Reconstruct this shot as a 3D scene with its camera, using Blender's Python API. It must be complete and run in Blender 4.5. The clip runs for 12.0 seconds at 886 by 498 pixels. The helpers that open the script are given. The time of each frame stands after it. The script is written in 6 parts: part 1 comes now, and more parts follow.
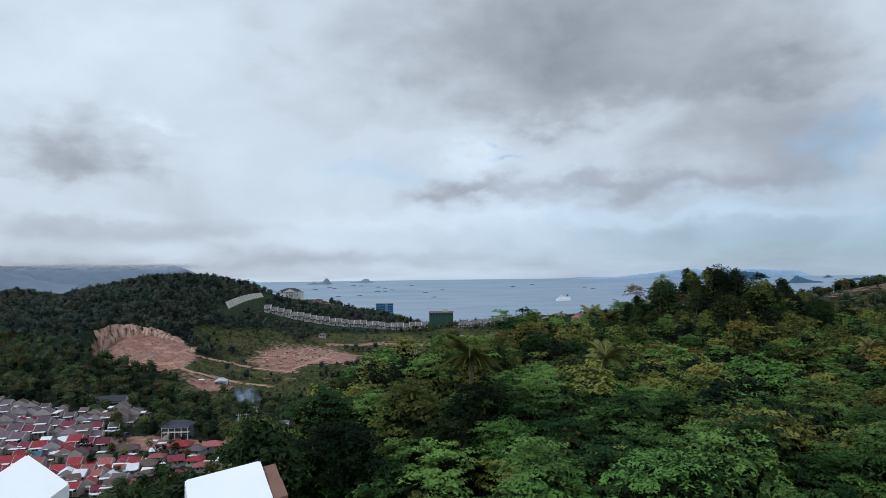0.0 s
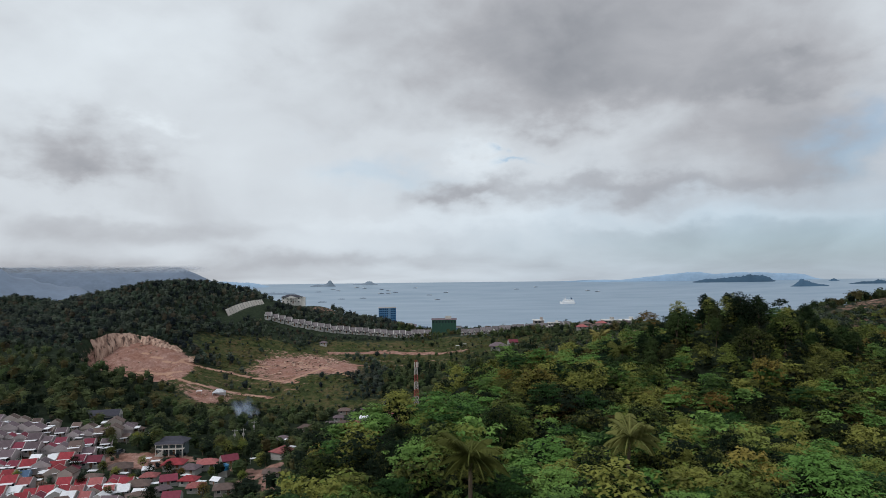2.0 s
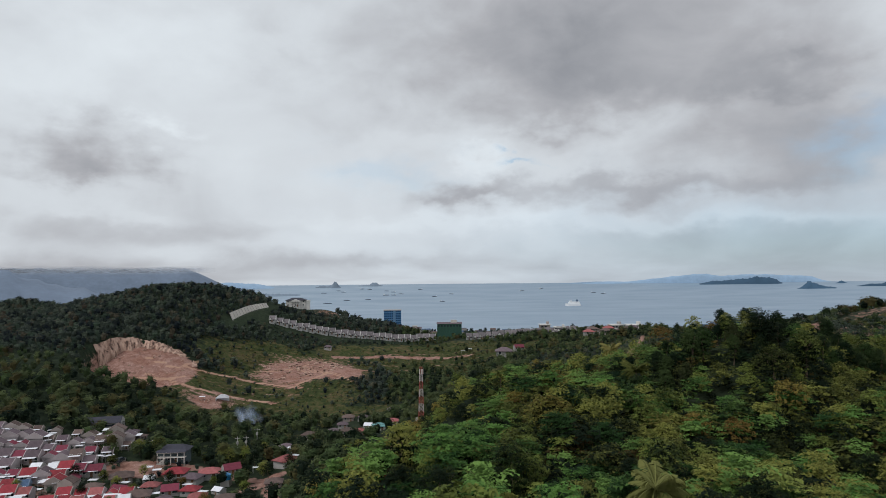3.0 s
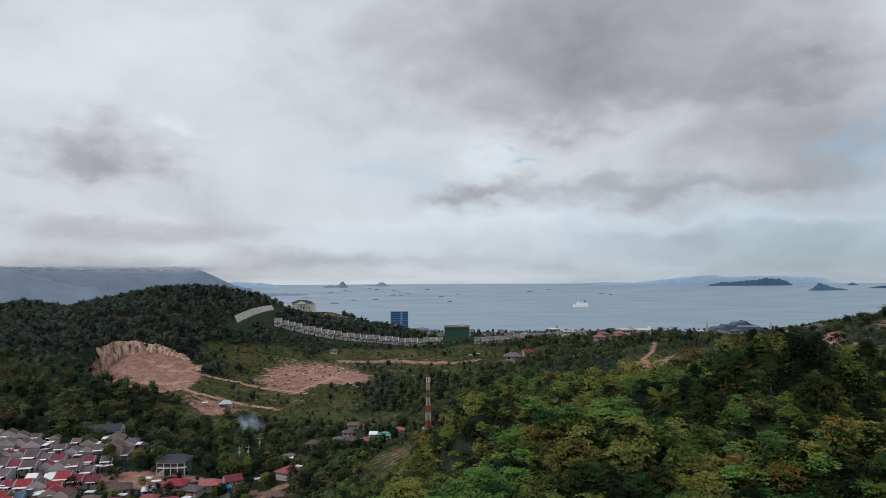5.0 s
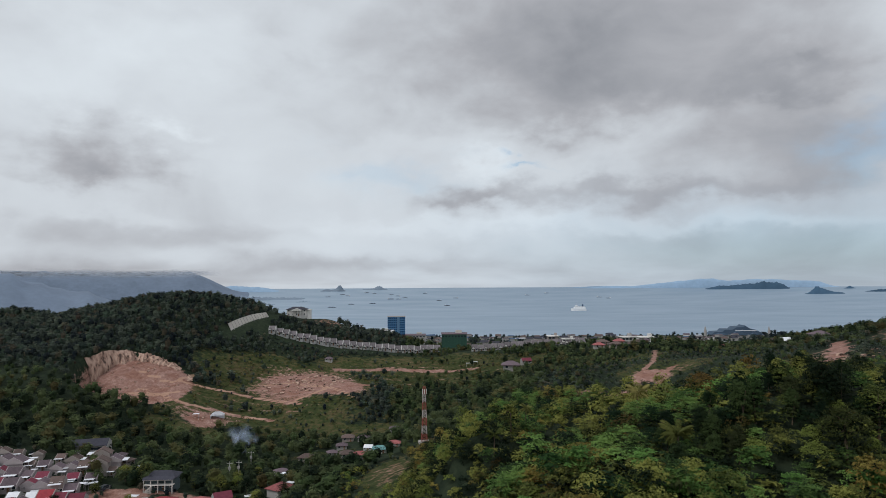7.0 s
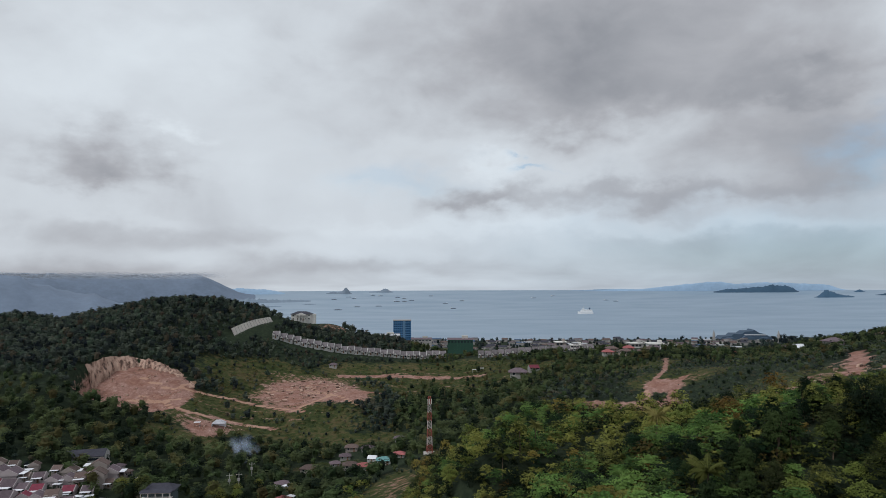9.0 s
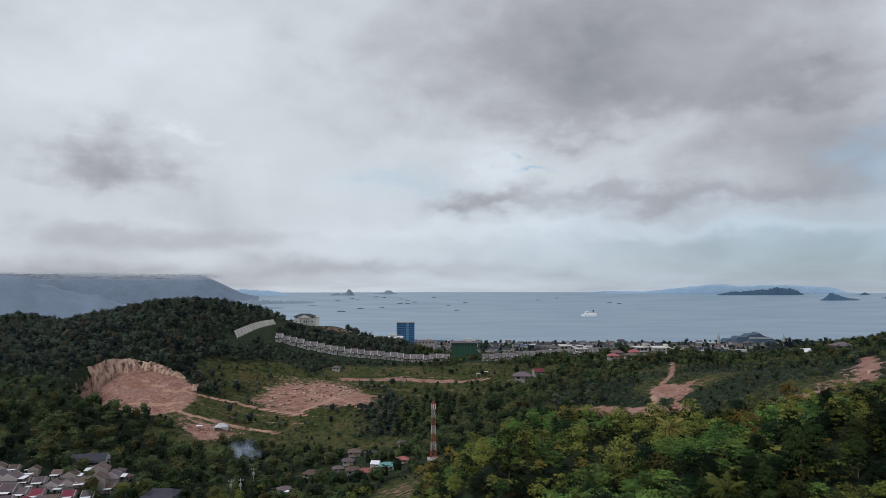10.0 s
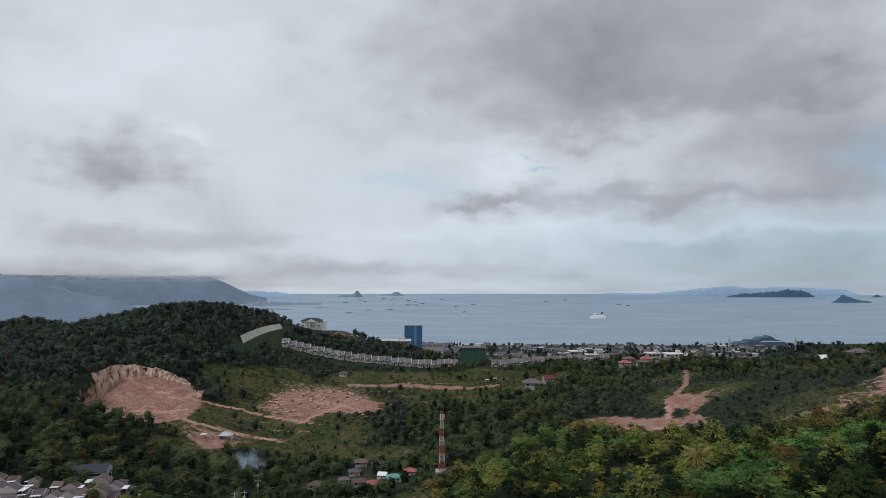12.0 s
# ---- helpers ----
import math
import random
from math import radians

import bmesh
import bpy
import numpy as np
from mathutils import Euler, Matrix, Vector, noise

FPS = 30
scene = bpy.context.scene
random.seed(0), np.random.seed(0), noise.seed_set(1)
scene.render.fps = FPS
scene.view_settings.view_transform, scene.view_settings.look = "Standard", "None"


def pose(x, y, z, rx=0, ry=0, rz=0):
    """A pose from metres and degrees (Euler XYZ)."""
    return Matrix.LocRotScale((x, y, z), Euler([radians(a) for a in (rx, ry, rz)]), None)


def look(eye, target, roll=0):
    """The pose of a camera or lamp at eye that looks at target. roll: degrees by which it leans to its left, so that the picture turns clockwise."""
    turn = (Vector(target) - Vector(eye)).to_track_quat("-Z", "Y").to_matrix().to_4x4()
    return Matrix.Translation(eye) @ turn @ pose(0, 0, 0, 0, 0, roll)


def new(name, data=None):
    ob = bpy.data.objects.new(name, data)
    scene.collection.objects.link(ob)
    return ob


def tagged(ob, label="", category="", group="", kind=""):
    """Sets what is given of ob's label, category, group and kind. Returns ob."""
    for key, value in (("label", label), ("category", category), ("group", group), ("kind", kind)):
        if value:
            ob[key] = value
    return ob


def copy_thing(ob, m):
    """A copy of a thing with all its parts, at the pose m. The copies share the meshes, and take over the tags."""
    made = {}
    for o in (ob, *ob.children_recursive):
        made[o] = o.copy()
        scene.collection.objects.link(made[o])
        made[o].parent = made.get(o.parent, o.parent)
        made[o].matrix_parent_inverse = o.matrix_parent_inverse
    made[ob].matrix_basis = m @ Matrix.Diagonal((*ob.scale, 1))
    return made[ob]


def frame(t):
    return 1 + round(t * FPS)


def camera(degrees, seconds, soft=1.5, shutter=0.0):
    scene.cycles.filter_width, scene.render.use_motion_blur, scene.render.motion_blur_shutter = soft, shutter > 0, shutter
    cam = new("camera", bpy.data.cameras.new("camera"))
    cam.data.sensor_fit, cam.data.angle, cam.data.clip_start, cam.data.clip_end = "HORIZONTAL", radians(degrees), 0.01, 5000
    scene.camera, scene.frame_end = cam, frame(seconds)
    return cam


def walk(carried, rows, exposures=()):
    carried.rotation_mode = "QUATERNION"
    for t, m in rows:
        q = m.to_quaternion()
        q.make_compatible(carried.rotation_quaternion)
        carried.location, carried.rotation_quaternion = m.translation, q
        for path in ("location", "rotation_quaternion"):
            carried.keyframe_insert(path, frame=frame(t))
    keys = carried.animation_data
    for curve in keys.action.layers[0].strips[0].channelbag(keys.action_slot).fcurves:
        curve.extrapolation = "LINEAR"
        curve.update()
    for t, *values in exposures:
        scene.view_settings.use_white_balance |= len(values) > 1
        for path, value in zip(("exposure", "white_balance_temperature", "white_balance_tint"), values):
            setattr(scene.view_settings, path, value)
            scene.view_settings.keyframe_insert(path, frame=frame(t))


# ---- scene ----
cam = camera(70.0, 12.0, soft=0.35)
PATH = [
    (0, (-0.48, -18.84, 123.93), (1.90, 81.03, 128.30), -0.74),
    (0.5, (-0.34, -17.11, 124.93), (2.00, 82.77, 129.20), -0.72),
    (1, (-0.04, -15.12, 125.98), (2.25, 84.75, 130.47), -0.72),
    (1.5, (0.18, -13.40, 127.05), (2.36, 86.47, 131.72), -0.70),
    (2, (0.27, -11.53, 128.20), (2.08, 88.35, 132.88), -0.62),
    (2.5, (0.29, -9.68, 129.25), (1.78, 90.20, 134.05), -0.51),
    (3, (0.24, -7.78, 130.33), (1.22, 92.10, 135.20), -0.51),
    (5, (-0.05, 0.00, 132.91), (-0.22, 99.89, 137.75), -0.27),
    (5.5, (-0.06, 1.67, 133.46), (0.02, 101.55, 138.43), -0.33),
    (6, (0.12, 3.36, 134.14), (0.27, 103.23, 139.23), -0.34),
    (6.5, (0.27, 4.91, 134.77), (0.44, 104.76, 140.10), -0.36),
    (7, (0.43, 6.77, 135.46), (0.65, 106.63, 140.84), -0.33),
    (9, (0.58, 13.81, 137.44), (-0.19, 113.64, 143.20), -0.22),
    (9.5, (0.39, 15.04, 137.87), (-0.48, 114.87, 143.61), -0.13),
    (10, (0.08, 16.72, 138.26), (-1.23, 116.53, 144.28), -0.05),
    (10.5, (-0.09, 18.15, 138.83), (-1.87, 117.94, 144.97), 0.01),
    (11, (-0.17, 20.13, 139.43), (-2.56, 119.92, 145.54), 0.04),
    (11.5, (-0.38, 21.45, 139.95), (-2.92, 121.24, 145.99), 0.06),
    (12, (-0.34, 23.01, 140.82), (-2.89, 122.78, 147.03), 0.02),
]
walk(cam, [(t, look(eye, target, roll)) for t, eye, target, roll in PATH],
     [(0.0, 0.01, 5740, 8), (1.5, 0.0, 6160, 10), (3.0, -0.02, 6330, 11), (12.0, -0.09, 6190, 11)])

rng = np.random.default_rng(7)


# ---- node helpers ----
def node(tree, kind, **values):
    n = tree.nodes.new(kind)
    for key, value in values.items():
        sock = n.inputs[key.replace("_", " ")] if key.replace("_", " ") in n.inputs else n.inputs[int(key[1:])]
        if isinstance(value, bpy.types.NodeSocket):
            tree.links.new(value, sock)
        else:
            sock.default_value = value
    return n


def calc(tree, op, a, b=0.0, c=0.0):
    n = tree.nodes.new("ShaderNodeMath")
    n.operation = op
    for i, v in enumerate((a, b, c)):
        if isinstance(v, bpy.types.NodeSocket):
            tree.links.new(v, n.inputs[i])
        else:
            n.inputs[i].default_value = v
    return n.outputs[0]


def blend(tree, fac, a, b, mode="MIX"):
    n = tree.nodes.new("ShaderNodeMix")
    n.data_type, n.blend_type = "RGBA", mode
    for sock, v in ((n.inputs["Factor"], fac), (n.inputs[6], a), (n.inputs[7], b)):
        if isinstance(v, bpy.types.NodeSocket):
            tree.links.new(v, sock)
        else:
            sock.default_value = v if isinstance(v, float) else (*v, 1)
    return n.outputs[2]


def ramp(tree, fac, stops):
    n = tree.nodes.new("ShaderNodeValToRGB")
    tree.links.new(fac, n.inputs[0])
    el = n.color_ramp.elements
    while len(el) < len(stops):
        el.new(0.5)
    for e, (at, col) in zip(el, stops):
        e.position, e.color = at, (*col, 1) if len(col) == 3 else col
    return n.outputs[0]


def noise_tex(tree, vector, scale, detail=4.0, rough=0.55, warp=0.0):
    n = node(tree, "ShaderNodeTexNoise", Scale=scale, Detail=detail, Roughness=rough, Distortion=warp)
    if vector is not None:
        tree.links.new(vector, n.inputs["Vector"])
    return n.outputs["Fac"]


# ---- sky ----
SUN_AZ, SUN_EL = radians(-128), radians(48)
world = bpy.data.worlds.new("overcast_sky")
scene.world = world
world.use_nodes = True
wt = world.node_tree
wt.nodes.clear()
way = wt.nodes.new("ShaderNodeTexCoord").outputs["Generated"]
sep = wt.nodes.new("ShaderNodeSeparateXYZ")
wt.links.new(way, sep.inputs[0])
dx, dy, dz = sep.outputs
azim = calc(wt, "ARCTAN2", dx, dy)
elev = calc(wt, "ARCSINE", dz)
rise = calc(wt, "ADD", calc(wt, "MAXIMUM", dz, 0.0), 0.30)
flat = wt.nodes.new("ShaderNodeCombineXYZ")
wt.links.new(calc(wt, "DIVIDE", dx, rise), flat.inputs[0])
wt.links.new(calc(wt, "DIVIDE", dy, rise), flat.inputs[1])
layer = flat.outputs[0]
big = noise_tex(wt, layer, 0.9, 3, 0.5, 0.3)
angle = wt.nodes.new("ShaderNodeCombineXYZ")
wt.links.new(azim, angle.inputs[0])
wt.links.new(calc(wt, "MULTIPLY", elev, 1.7), angle.inputs[1])
angle = angle.outputs[0]
wob = calc(wt, "SUBTRACT", noise_tex(wt, angle, 9.0, 5, 0.54), 0.5)
shifted = wt.nodes.new("ShaderNodeVectorMath")
wt.links.new(angle, shifted.inputs[0])
shifted.inputs[1].default_value = (3.1, 1.7, 0.4)
wob2 = calc(wt, "SUBTRACT", noise_tex(wt, shifted.outputs[0], 11.0, 5, 0.54), 0.5)
low = calc(wt, "MINIMUM", calc(wt, "ADD", calc(wt, "MULTIPLY", calc(wt, "MAXIMUM", elev, 0.0), 4.5), 0.18), 1.0)  # clouds flatten towards the horizon
au = calc(wt, "ADD", azim, calc(wt, "MULTIPLY", wob, 0.26))
ev = calc(wt, "ADD", elev, calc(wt, "MULTIPLY", calc(wt, "MULTIPLY", wob2, 0.15), low))


def cloud_bank(az, el, wide, above, below, weight):
    """A bank of cloud round a direction (radians), thicker than the sky about it, with its own softness above and below."""
    a = calc(wt, "POWER", calc(wt, "DIVIDE", calc(wt, "SUBTRACT", au, az), wide), 2.0)
    rel = calc(wt, "SUBTRACT", ev, el)
    b = calc(wt, "ADD", calc(wt, "DIVIDE", calc(wt, "MAXIMUM", rel, 0.0), above), calc(wt, "DIVIDE", calc(wt, "MINIMUM", rel, 0.0), below))
    b = calc(wt, "POWER", b, 2.0)
    return calc(wt, "MULTIPLY", calc(wt, "EXPONENT", calc(wt, "MULTIPLY", calc(wt, "ADD", a, b), -1.0)), weight)


HEAVY_CLOUD = ((0.505, 0.036, 0.365, 0.061, 0.104, 0.22), (0.348, 0.391, 0.365, 0.261, 0.113, 0.2), (0.549, 0.175, 0.165, 0.122, 0.07, 0.26), (0.182, 0.257, 0.165, 0.165, 0.03, 0.2),
               (0.394, 0.285, 0.2, 0.157, 0.042, 0.24), (0.053, 0.357, 0.226, 0.13, 0.078, 0.16), (0.511, 0.259, 0.078, 0.052, 0.019, 0.2), (-0.507, 0.164, 0.091, 0.054, 0.023, 0.46),
               (0.043, 0.132, 0.074, 0.03, 0.014, 0.3), (0.202, 0.13, 0.157, 0.019, 0.021, 0.22), (0.414, 0.139, 0.183, 0.052, 0.017, 0.2), (0.46, 0.2, 0.174, 0.043, 0.052, 0.1),
               (-0.384, 0.075, 0.165, 0.031, 0.023, 0.17), (-0.574, 0.075, 0.078, 0.039, 0.026, 0.18), (-0.533, 0.014, 0.287, 0.021, 0.052, 0.3), (-0.144, 0.027, 0.183, 0.012, 0.009, 0.18))
BRIGHT_CLOUD = ((-0.465, 0.344, 0.104, 0.052, 0.052, -0.16), (-0.547, 0.265, 0.104, 0.052, 0.043, -0.16), (-0.397, 0.228, 0.031, 0.016, 0.014, -0.26), (-0.318, 0.34, 0.096, 0.039, 0.039, -0.12),
                (-0.386, 0.174, 0.096, 0.03, 0.026, -0.1), (-0.127, 0.16, 0.104, 0.03, 0.026, -0.15), (0.081, 0.185, 0.05, 0.014, 0.023, -0.26), (0.384, 0.166, 0.148, 0.019, 0.014, -0.1),
                (-0.452, 0.097, 0.096, 0.014, 0.016, -0.14), (0.043, 0.092, 0.287, 0.012, 0.016, -0.2), (0.435, 0.082, 0.226, 0.012, 0.012, -0.14), (0.526, 0.298, 0.052, 0.043, 0.035, -0.14),
                (-0.161, 0.053, 0.217, 0.017, 0.012, -0.08))
flatter = wt.nodes.new("ShaderNodeCombineXYZ")
wt.links.new(azim, flatter.inputs[0])
wt.links.new(calc(wt, "DIVIDE", elev, calc(wt, "MULTIPLY", low, 0.62)), flatter.inputs[1])
dark = calc(wt, "MULTIPLY", calc(wt, "SUBTRACT", big, 0.5), 0.22)
puffs = noise_tex(wt, flatter.outputs[0], 6.5, 6, 0.50, 0.35)
dark = calc(wt, "ADD", dark, calc(wt, "MULTIPLY", calc(wt, "SUBTRACT", puffs, 0.5), 0.50))
dark = calc(wt, "ADD", dark, 0.335)
for bank in HEAVY_CLOUD + BRIGHT_CLOUD:
    dark = calc(wt, "ADD", dark, cloud_bank(*bank))
cloud = ramp(wt, dark, [(0.05, (0.765, 0.815, 0.835)), (0.35, (0.655, 0.69, 0.71)), (0.65, (0.445, 0.452, 0.468)), (1.0, (0.23, 0.242, 0.265))])
sky = wt.nodes.new("ShaderNodeTexSky")
sky.sky_type, sky.sun_disc, sky.sun_elevation, sky.sun_rotation = "NISHITA", False, SUN_EL, SUN_AZ
blue = blend(wt, 1.0, sky.outputs[0], (0.090, 0.115, 0.120), "MULTIPLY")
gap = calc(wt, "ADD", cloud_bank(0.603, 0.175, 0.042, 0.037, 0.04, 0.36), cloud_bank(0.128, 0.186, 0.03, 0.006, 0.006, 0.5))
gap = calc(wt, "ADD", gap, cloud_bank(-0.083, 0.167, 0.096, 0.023, 0.023, 0.25))
gap = calc(wt, "ADD", gap, cloud_bank(0.571, 0.046, 0.365, 0.052, 0.052, 0.22))
heaven = blend(wt, calc(wt, "MINIMUM", gap, 0.8), cloud, blue)
heaven = blend(wt, cloud_bank(0.62, 0.03, 0.60, 0.10, 0.10, 0.85), heaven, blend(wt, 1.0, heaven, (0.79, 0.88, 0.96), "MULTIPLY"))
below = wt.nodes.new("ShaderNodeMapRange")
wt.links.new(dz, below.inputs["Value"])
below.inputs["From Min"].default_value, below.inputs["From Max"].default_value = -0.0098, -0.0088
heaven = blend(wt, below.outputs[0], (0.27, 0.32, 0.36), heaven)
bg = node(wt, "ShaderNodeBackground", Color=heaven, Strength=1.0)
wt.links.new(bg.outputs[0], wt.nodes.new("ShaderNodeOutputWorld").inputs[0])
lamp = new("sun", bpy.data.lights.new("sun", "SUN"))
lamp.data.energy, lamp.data.angle, lamp.data.color = 1.5, radians(12), (1.0, 0.96, 0.90)
lamp.matrix_world = look((0, 0, 400), (-400 * math.sin(SUN_AZ) / math.tan(SUN_EL), -400 * math.cos(SUN_AZ) / math.tan(SUN_EL), 0))


# ---- materials ----
def material(name, rough=0.8, metal=0.0):
    m = bpy.data.materials.new(name)
    m.use_nodes = True
    p = m.node_tree.nodes["Principled BSDF"]
    p.inputs["Roughness"].default_value, p.inputs["Metallic"].default_value = rough, metal
    return m, m.node_tree, p


def bump(tree, p, height, strength, distance):
    b = node(tree, "ShaderNodeBump", Height=height, Strength=strength, Distance=distance)
    tree.links.new(b.outputs[0], p.inputs["Normal"])


def plain(name, col, rough=0.8, metal=0.0, vary=0.25, scale=0.6, grain=8.0, depth=0.02):
    """A painted, cast or woven surface with stains at two scales and a fine relief."""
    m, tree, p = material(name, rough, metal)
    pos = tree.nodes.new("ShaderNodeNewGeometry").outputs["Position"]
    p.inputs["Specular IOR Level"].default_value = 0.2 if rough > 0.7 else 0.5
    stain = noise_tex(tree, pos, scale, 4)
    speck = noise_tex(tree, pos, grain, 3)
    own = tree.nodes.new("ShaderNodeObjectInfo").outputs["Random"]
    lo, hi = tuple(c * (1 - vary) for c in col), tuple(min(1, c * (1 + vary)) for c in col)
    mix = calc(tree, "ADD", calc(tree, "MULTIPLY", stain, 0.6), calc(tree, "MULTIPLY", speck, 0.4))
    mix = calc(tree, "ADD", mix, calc(tree, "MULTIPLY", calc(tree, "SUBTRACT", own, 0.5), 0.4))
    tree.links.new(ramp(tree, mix, [(0.25, lo), (0.75, hi)]), p.inputs["Base Color"])
    bump(tree, p, speck, 0.4, depth)
    return m


def roofing(name, col, vary=0.3, rough=0.75):
    """Roof tiles or sheets: courses as fine relief, and weather stains."""
    m, tree, p = material(name, rough)
    p.inputs["Specular IOR Level"].default_value = 0.2
    co = tree.nodes.new("ShaderNodeTexCoord").outputs["Object"]
    wave = node(tree, "ShaderNodeTexWave", Vector=co, Scale=1.6, Distortion=0.3)
    stain = noise_tex(tree, co, 0.7, 5, 0.65)
    own = tree.nodes.new("ShaderNodeObjectInfo").outputs["Random"]
    mix = calc(tree, "ADD", calc(tree, "MULTIPLY", stain, 0.7), calc(tree, "MULTIPLY", own, 0.3))
    lo, hi = tuple(c * (1 - vary) for c in col), tuple(c * (1 + vary) for c in col)
    tree.links.new(ramp(tree, mix, [(0.3, lo), (0.7, hi)]), p.inputs["Base Color"])
    bump(tree, p, wave.outputs["Fac"], 0.5, 0.04)
    return m


def foliage(name, dark_col, light_col, odd_col, odd=0.09, spread=0.23):
    m, tree, p = material(name, 0.7)
    geo = tree.nodes.new("ShaderNodeNewGeometry")
    own = tree.nodes.new("ShaderNodeObjectInfo").outputs["Random"]
    att = tree.nodes.new("ShaderNodeAttribute")
    att.attribute_name = "tint"
    tone = calc(tree, "FRACT", calc(tree, "ADD", own, att.outputs["Fac"]))
    leaf = calc(tree, "ADD", calc(tree, "MULTIPLY", geo.outputs["Random Per Island"], 0.14), calc(tree, "MULTIPLY", tone, 0.80))
    patch = noise_tex(tree, geo.outputs["Position"], 0.35, 3)
    clump = noise_tex(tree, geo.outputs["Position"], 1.1, 2)
    grove = noise_tex(tree, geo.outputs["Position"], 0.04, 3)
    leaf = calc(tree, "ADD", leaf, calc(tree, "MULTIPLY", calc(tree, "SUBTRACT", patch, 0.5), 0.6))
    leaf = calc(tree, "ADD", leaf, calc(tree, "MULTIPLY", calc(tree, "SUBTRACT", grove, 0.5), 0.7))
    leaf = calc(tree, "ADD", leaf, calc(tree, "MULTIPLY", calc(tree, "SUBTRACT", clump, 0.5), 0.60))
    mid_col = tuple(0.5 * d + 0.5 * l for d, l in zip(dark_col, light_col))
    col = ramp(tree, leaf, [(0.5 - spread, dark_col), (0.5, mid_col), (0.5 + spread, light_col)])
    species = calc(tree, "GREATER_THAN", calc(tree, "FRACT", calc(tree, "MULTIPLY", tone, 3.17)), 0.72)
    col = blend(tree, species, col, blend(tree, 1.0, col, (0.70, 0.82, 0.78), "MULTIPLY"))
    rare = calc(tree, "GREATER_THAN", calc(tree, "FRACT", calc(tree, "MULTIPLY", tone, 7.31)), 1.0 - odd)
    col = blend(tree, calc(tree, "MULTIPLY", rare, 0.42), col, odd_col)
    tree.links.new(col, p.inputs["Base Color"])
    through_leaf = node(tree, "ShaderNodeBsdfTranslucent", Color=col)
    both = node(tree, "ShaderNodeMixShader", Fac=0.22)
    tree.links.new(p.outputs[0], both.inputs[1])
    tree.links.new(through_leaf.outputs[0], both.inputs[2])
    tree.links.new(both.outputs[0], tree.nodes["Material Output"].inputs[0])
    p.inputs["Specular IOR Level"].default_value = 0.05
    return m


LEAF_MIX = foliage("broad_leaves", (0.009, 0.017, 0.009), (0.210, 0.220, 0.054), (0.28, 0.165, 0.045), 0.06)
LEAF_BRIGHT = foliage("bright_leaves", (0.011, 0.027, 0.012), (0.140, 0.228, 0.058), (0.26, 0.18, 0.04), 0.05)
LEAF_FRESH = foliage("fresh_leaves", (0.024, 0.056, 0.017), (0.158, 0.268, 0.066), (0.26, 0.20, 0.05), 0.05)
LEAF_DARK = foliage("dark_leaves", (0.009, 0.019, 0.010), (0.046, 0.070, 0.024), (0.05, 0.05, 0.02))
# Shade inside the crowns is put into this near-black leaf colour.
LEAF_CROWN_SHADE = foliage("crown_shade_leaves", (0.006, 0.012, 0.005), (0.020, 0.034, 0.011), (0.02, 0.02, 0.01))
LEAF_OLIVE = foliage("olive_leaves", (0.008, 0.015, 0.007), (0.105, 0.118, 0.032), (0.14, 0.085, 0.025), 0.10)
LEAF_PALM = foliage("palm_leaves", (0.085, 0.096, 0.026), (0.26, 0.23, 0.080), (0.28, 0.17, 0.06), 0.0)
# The blue tint of distance haze is mixed into this leaf colour.
LEAF_FAR_HAZED = foliage("hazed_far_leaves", (0.014, 0.021, 0.026), (0.110, 0.134, 0.098), (0.14, 0.095, 0.06), 0.12, 0.42)
# Undergrowth leaves, darkened to paint the shade in the gaps below the trees.
LEAF_UNDER_SHADE = foliage("shaded_leaves", (0.006, 0.012, 0.006), (0.076, 0.090, 0.026), (0.10, 0.06, 0.02), 0.08)
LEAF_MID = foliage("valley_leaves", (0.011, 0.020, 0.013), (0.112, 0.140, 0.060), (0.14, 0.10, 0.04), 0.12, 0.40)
# Coast leaves, greyed and blued so that the colour holds the haze.
LEAF_COAST_HAZED = foliage("hazed_coast_leaves", (0.016, 0.024, 0.028), (0.060, 0.078, 0.072), (0.08, 0.07, 0.06))
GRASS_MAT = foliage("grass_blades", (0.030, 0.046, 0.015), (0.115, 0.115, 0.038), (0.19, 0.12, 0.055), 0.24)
BARK = plain("bark", (0.12, 0.09, 0.065), 0.9, vary=0.4, scale=2, grain=14)
WHITE_WALL = plain("white_wall_paint", (0.60, 0.585, 0.56), 0.85, vary=0.12)
CREAM_WALL = plain("cream_wall_paint", (0.31, 0.27, 0.25), 0.85, vary=0.15)
PALE_WALL = plain("pale_pink_plaster", (0.34, 0.30, 0.305), 0.9, vary=0.2)
VILLA_WALL = plain("villa_wall_paint", (0.46, 0.45, 0.44), 0.85, vary=0.15)
GREY_WALL = plain("grey_plaster", (0.32, 0.31, 0.30), 0.9, vary=0.2)
BLUE_WALL = plain("blue_wall_paint", (0.15, 0.21, 0.29), 0.85, vary=0.15)
GLASS = plain("dark_window_glass", (0.03, 0.04, 0.05), 0.08, vary=0.1)
DOOR_WOOD = plain("door_wood", (0.16, 0.08, 0.04), 0.6, vary=0.2)
ROOF_GREY = roofing("grey_roof_tiles", (0.120, 0.090, 0.104))
ROOF_SLATE = roofing("slate_roof_tiles", (0.130, 0.116, 0.122))
ROOF_BROWN = roofing("brown_roof_tiles", (0.115, 0.082, 0.074))
ROOF_RED = roofing("red_roof_tiles", (0.25, 0.036, 0.046))
ROOF_MAROON = roofing("maroon_roof_tiles", (0.165, 0.034, 0.055))
ROOF_PINK = roofing("faded_red_roof_tiles", (0.30, 0.10, 0.10))
ROOF_BLUE = roofing("blue_roof_sheets", (0.06, 0.10, 0.17))
